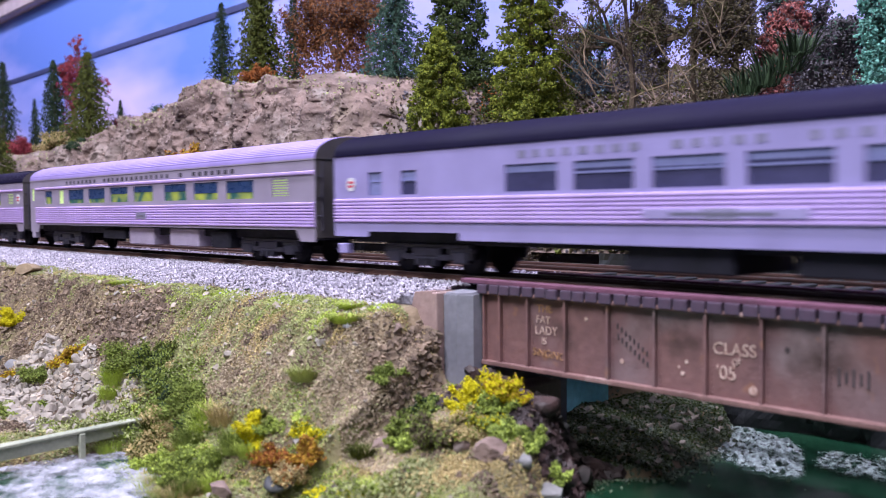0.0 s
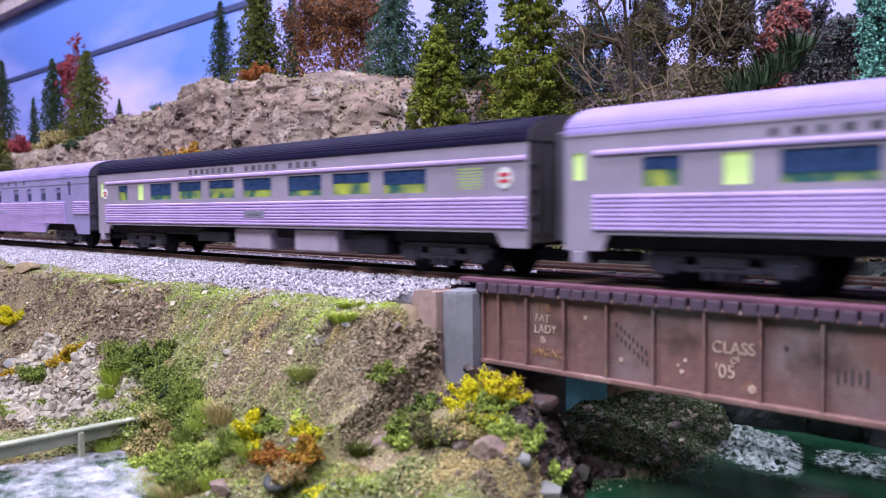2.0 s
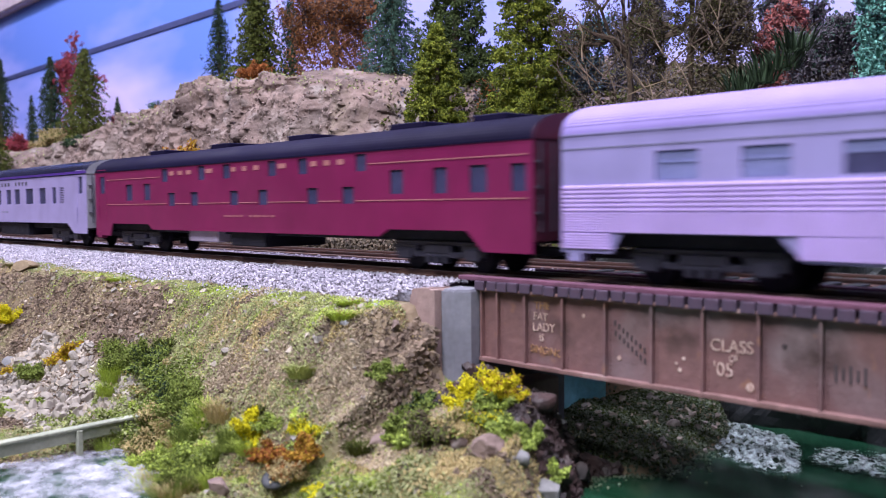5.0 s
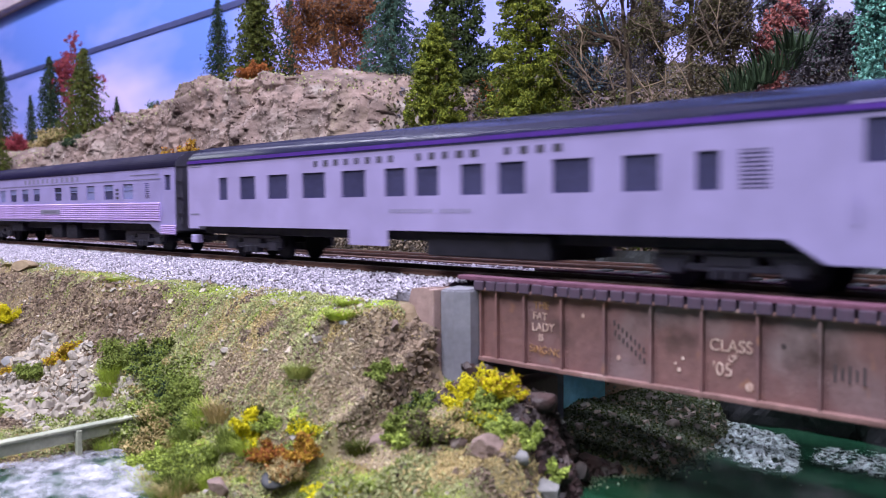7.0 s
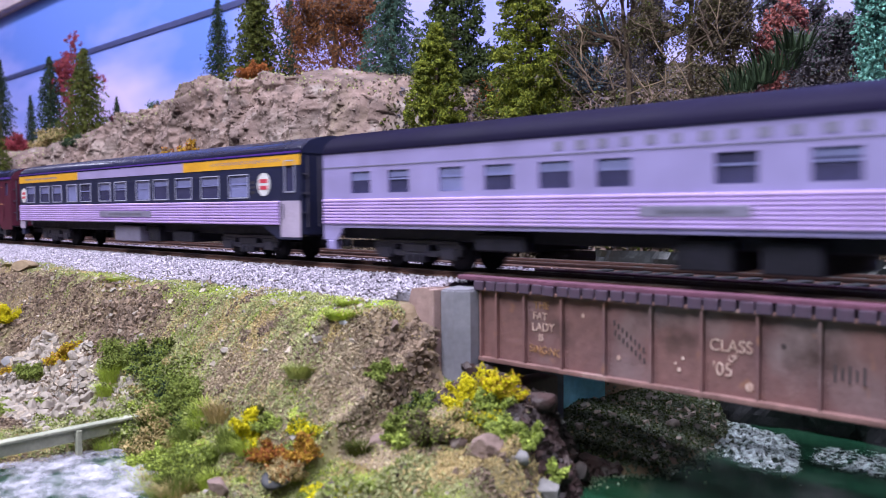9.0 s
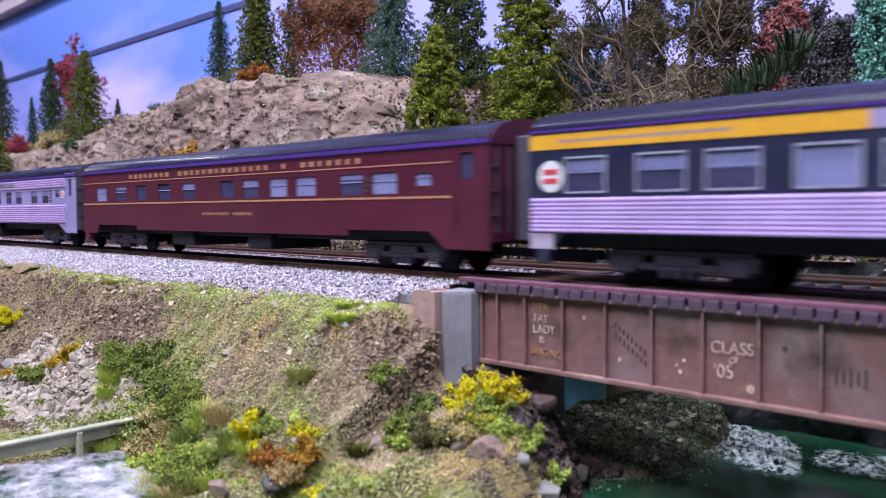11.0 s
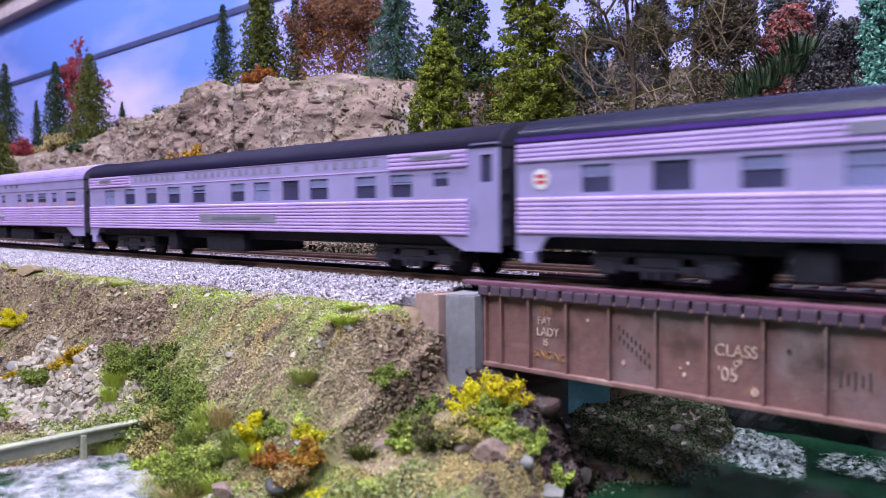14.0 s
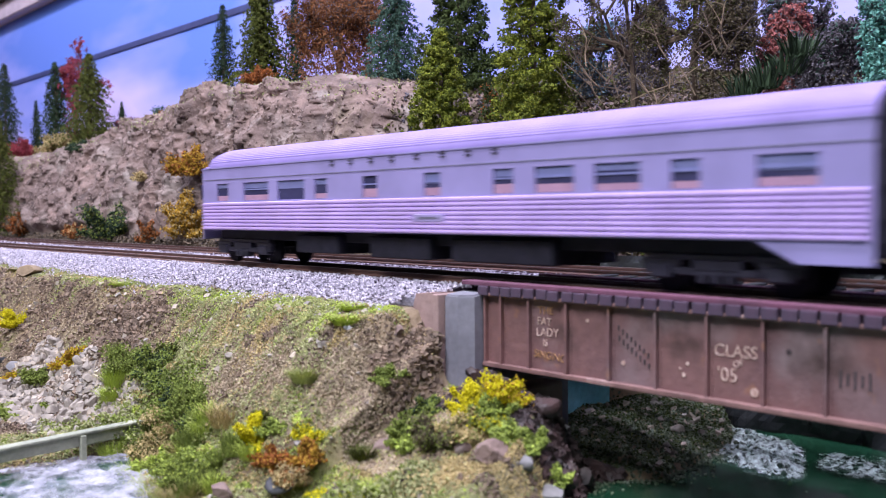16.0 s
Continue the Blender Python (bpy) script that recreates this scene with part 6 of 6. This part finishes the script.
# ---------------------------------------------------------------- rocks, plank, tyre, froth
for i, (X, Y, r, mm, lab) in enumerate(((.0153, -.0736, 5.0, "redrock", "dark reddish rock at the stream edge"), (.0271, -.0601, 4.5, "redrock", "dark reddish rock at the stream edge"), (.0307, -.0462, 3.8, "rock", "tan rock below a yellow shrub"),
                                        (.036, -.022, 5.5, "redrock", "dark reddish rock by the bridge"), (.040, -.010, 5.5, "redrock", "dark red wet rock at the water"), (.046, -.026, 4.5, "redrock", "dark rock at the water"),
                                        (.034, .004, 5, "redrock", "dark reddish rock under the bridge"), (.050, -.034, 5, "greyrock", "wet grey rock at the water"), (.042, -.046, 5, "rock", "tan rock at the water"),
                                        (-.1717, -.0403, 1.9, "white", "small white stone on the bank"), (-.0155, -.0468, 1.6, "white", "small white stone in the grass"), (-.006, -.036, 2.4, "rock", "tan stone beside the wing wall"),
                                        (-.221, -.0738, 5, "greyrock", "dark grey rock on the bank"), (-.2315, -.0765, 4, "tyre", "black coal-like lump on the bank"), 
                                        (.008, -.053, 3.5, "rock", "tan rock on the bank"), (-.185, -.089, 4, "pebble", "tan boulder by the stones"), (.030, .05, 3, "pebble", "pale boulder behind the bridge"), (-.06, -.060, 2.2, "pebble", "pale stone on the bank"),
                                        (.047, -.040, 3, "greyrock", "flat grey stone at the water"), (.020, -.080, 3.5, "rock", "tan stone at the stream edge"), (-.010, -.091, 4, "rock", "tan stone at the stream edge"))):
    rock(lab, X, Y, float(ground_z(X, Y)) + r * MM * .22, r * MM, mm, 300 + i)
# heap of river stones above the plank
rng_p = np.random.RandomState(17)
for i in range(210):
    X, Y = rng_p.uniform(-.205, -.100), rng_p.uniform(-.100, -.066)
    if rng_p.rand() < .3 and X > -.12:
        continue
    r = rng_p.uniform(1.4, 3.2)
    ob = rock("rounded tan and grey river stone in a heap", X, Y, max(float(ground_z(X, Y)), WATER) + r * MM * .3 + rng_p.uniform(0, .0012), r * MM, "pebble", 400 + i % 12, .75) if i < 12 else None
    if ob:
        tagged(ob, group="heap of river stones")
        if i == 0:
            heap = []
        heap.append(ob)
    else:
        src = heap[i % 12]
        m = pose(X, Y, max(float(ground_z(X, Y)), WATER) + r * MM * .3 + rng_p.uniform(0, .0015), rng_p.uniform(0, 360), rng_p.uniform(0, 360), rng_p.uniform(0, 360))
        copy_thing(src, m)


def plank_edge():
    t = thing("plank_edging", "weathered grey-green plank edging above white water", "plank", pose(-.0870, -.0765, -.0500, 0, 0, -83.2))
    part("board", a_box(-.002, .064, -.0008, .0010, -.0006, .0030, .0003), M["plank"], t, "weathered grey-green board")
    part("top_board", a_box(-.002, .064, -.0014, .0022, .0031, .0040, .0002), M["plank"], t)
    for x in (.022, .050):
        part("stake", a_box(x - .0009, x + .0009, .0011, .0026, -.010, .0030, .0002), M["plank"], t, "short wooden stake")


plank_edge()
bm = bmesh.new()
ring_n, sec = 28, 10
vv = [[bm.verts.new(((.0030 + .0012 * math.cos(b)) * math.cos(a), (.0030 + .0012 * math.cos(b)) * math.sin(a), .0010 * math.sin(b))) for b in np.linspace(0, 2 * math.pi, sec, endpoint=False)]
      for a in np.linspace(0, 2 * math.pi, ring_n, endpoint=False)]
for i in range(ring_n):
    for j in range(sec):
        bm.faces.new((vv[i][j], vv[(i + 1) % ring_n][j], vv[(i + 1) % ring_n][(j + 1) % sec], vv[i][(j + 1) % sec]))
ty = part("tyre", bm, M["tyre"], None, smooth=True)
ty.matrix_world = pose(-.0007, -.0795, float(ground_z(-.0007, -.0795)) + .0016, 24, 10, 0)
tagged(ty, "old black rubber tyre lying on the bank", "tyre")


def lace(label, cx, cy, ax, ay, seed, thr, lump, holes, step=.00022, mm="rapids"):
    """A torn sheet of white water with round holes, hugging the stream."""
    nx, ny = int(2 * math.hypot(*ax) / step), int(2 * math.hypot(*ay) / step)
    X, Y = np.meshgrid(np.linspace(-1.15, 1.15, nx), np.linspace(-1.15, 1.15, ny), indexing="ij")
    rng = np.random.RandomState(seed)
    X2, Y2 = X + rng.uniform(-.6, .6, X.shape) * 2.3 / nx, Y + rng.uniform(-.6, .6, X.shape) * 2.3 / ny
    wx, wy = cx + X2 * ax[0] + Y2 * ay[0], cy + X2 * ax[1] + Y2 * ay[1]
    a = .75 - .9 * (X2 ** 4 + Y2 ** 4) + .5 * lumps(wx, wy, 0, .010, seed, 3) + .75 * lumps(wx, wy, 0, .0034, seed + 1, 3, True, .8)
    wz = WATER + .0004 + lump * np.clip(a - thr, 0, 1) * (.7 + .6 * lumps(wx, wy, 0, .0016, seed + 2, 2))
    for _ in range(holes):                                    # burst bubbles
        i, j = rng.randint(nx), rng.randint(ny)
        r = .0003 + .0006 * rng.uniform() ** 2
        a = np.where((wx - wx[i, j]) ** 2 + (wy - wy[i, j]) ** 2 < r * r, -9, a)
    idx = np.arange(nx * ny).reshape(nx, ny)
    q = np.stack([idx[:-1, :-1], idx[1:, :-1], idx[1:, 1:], idx[:-1, 1:]], -1)
    ok = (a[:-1, :-1] + a[1:, :-1] + a[1:, 1:] + a[:-1, 1:]) / 4 + rng.normal(0, .16, (nx - 1, ny - 1)) > thr
    q = q[ok]
    used, inv = np.unique(q.ravel(), return_inverse=True)
    vv = np.stack([wx.ravel(), wy.ravel(), wz.ravel()], -1)[used]
    return tagged(mesh_np("white_water", vv, inv.reshape(-1, 4), M[mm], smooth=True), label, "water froth", "white water", "stuff")


lace("frothy white water rushing under the bridge", .0530, .0610, (.0150, -.0026), (-.0098, .0195), 71, .02, .0022, 150)
lace("white ripples on the dark stream", .0860, .0680, (.0165, .004), (-.0065, .0135), 75, .66, .0010, 160)
lace("cloudy pale froth in the pool below the plank", -.072, -.110, (.036, .006), (-.005, .028), 79, -.30, .0014, 0, .0005, "pool_froth")


def motions():
    for car, left in train:
        walk(car, [(t, pose(left + SPEED * t, 0, .00012)) for t in (0, 4, 8, 12, 16)])


motions()
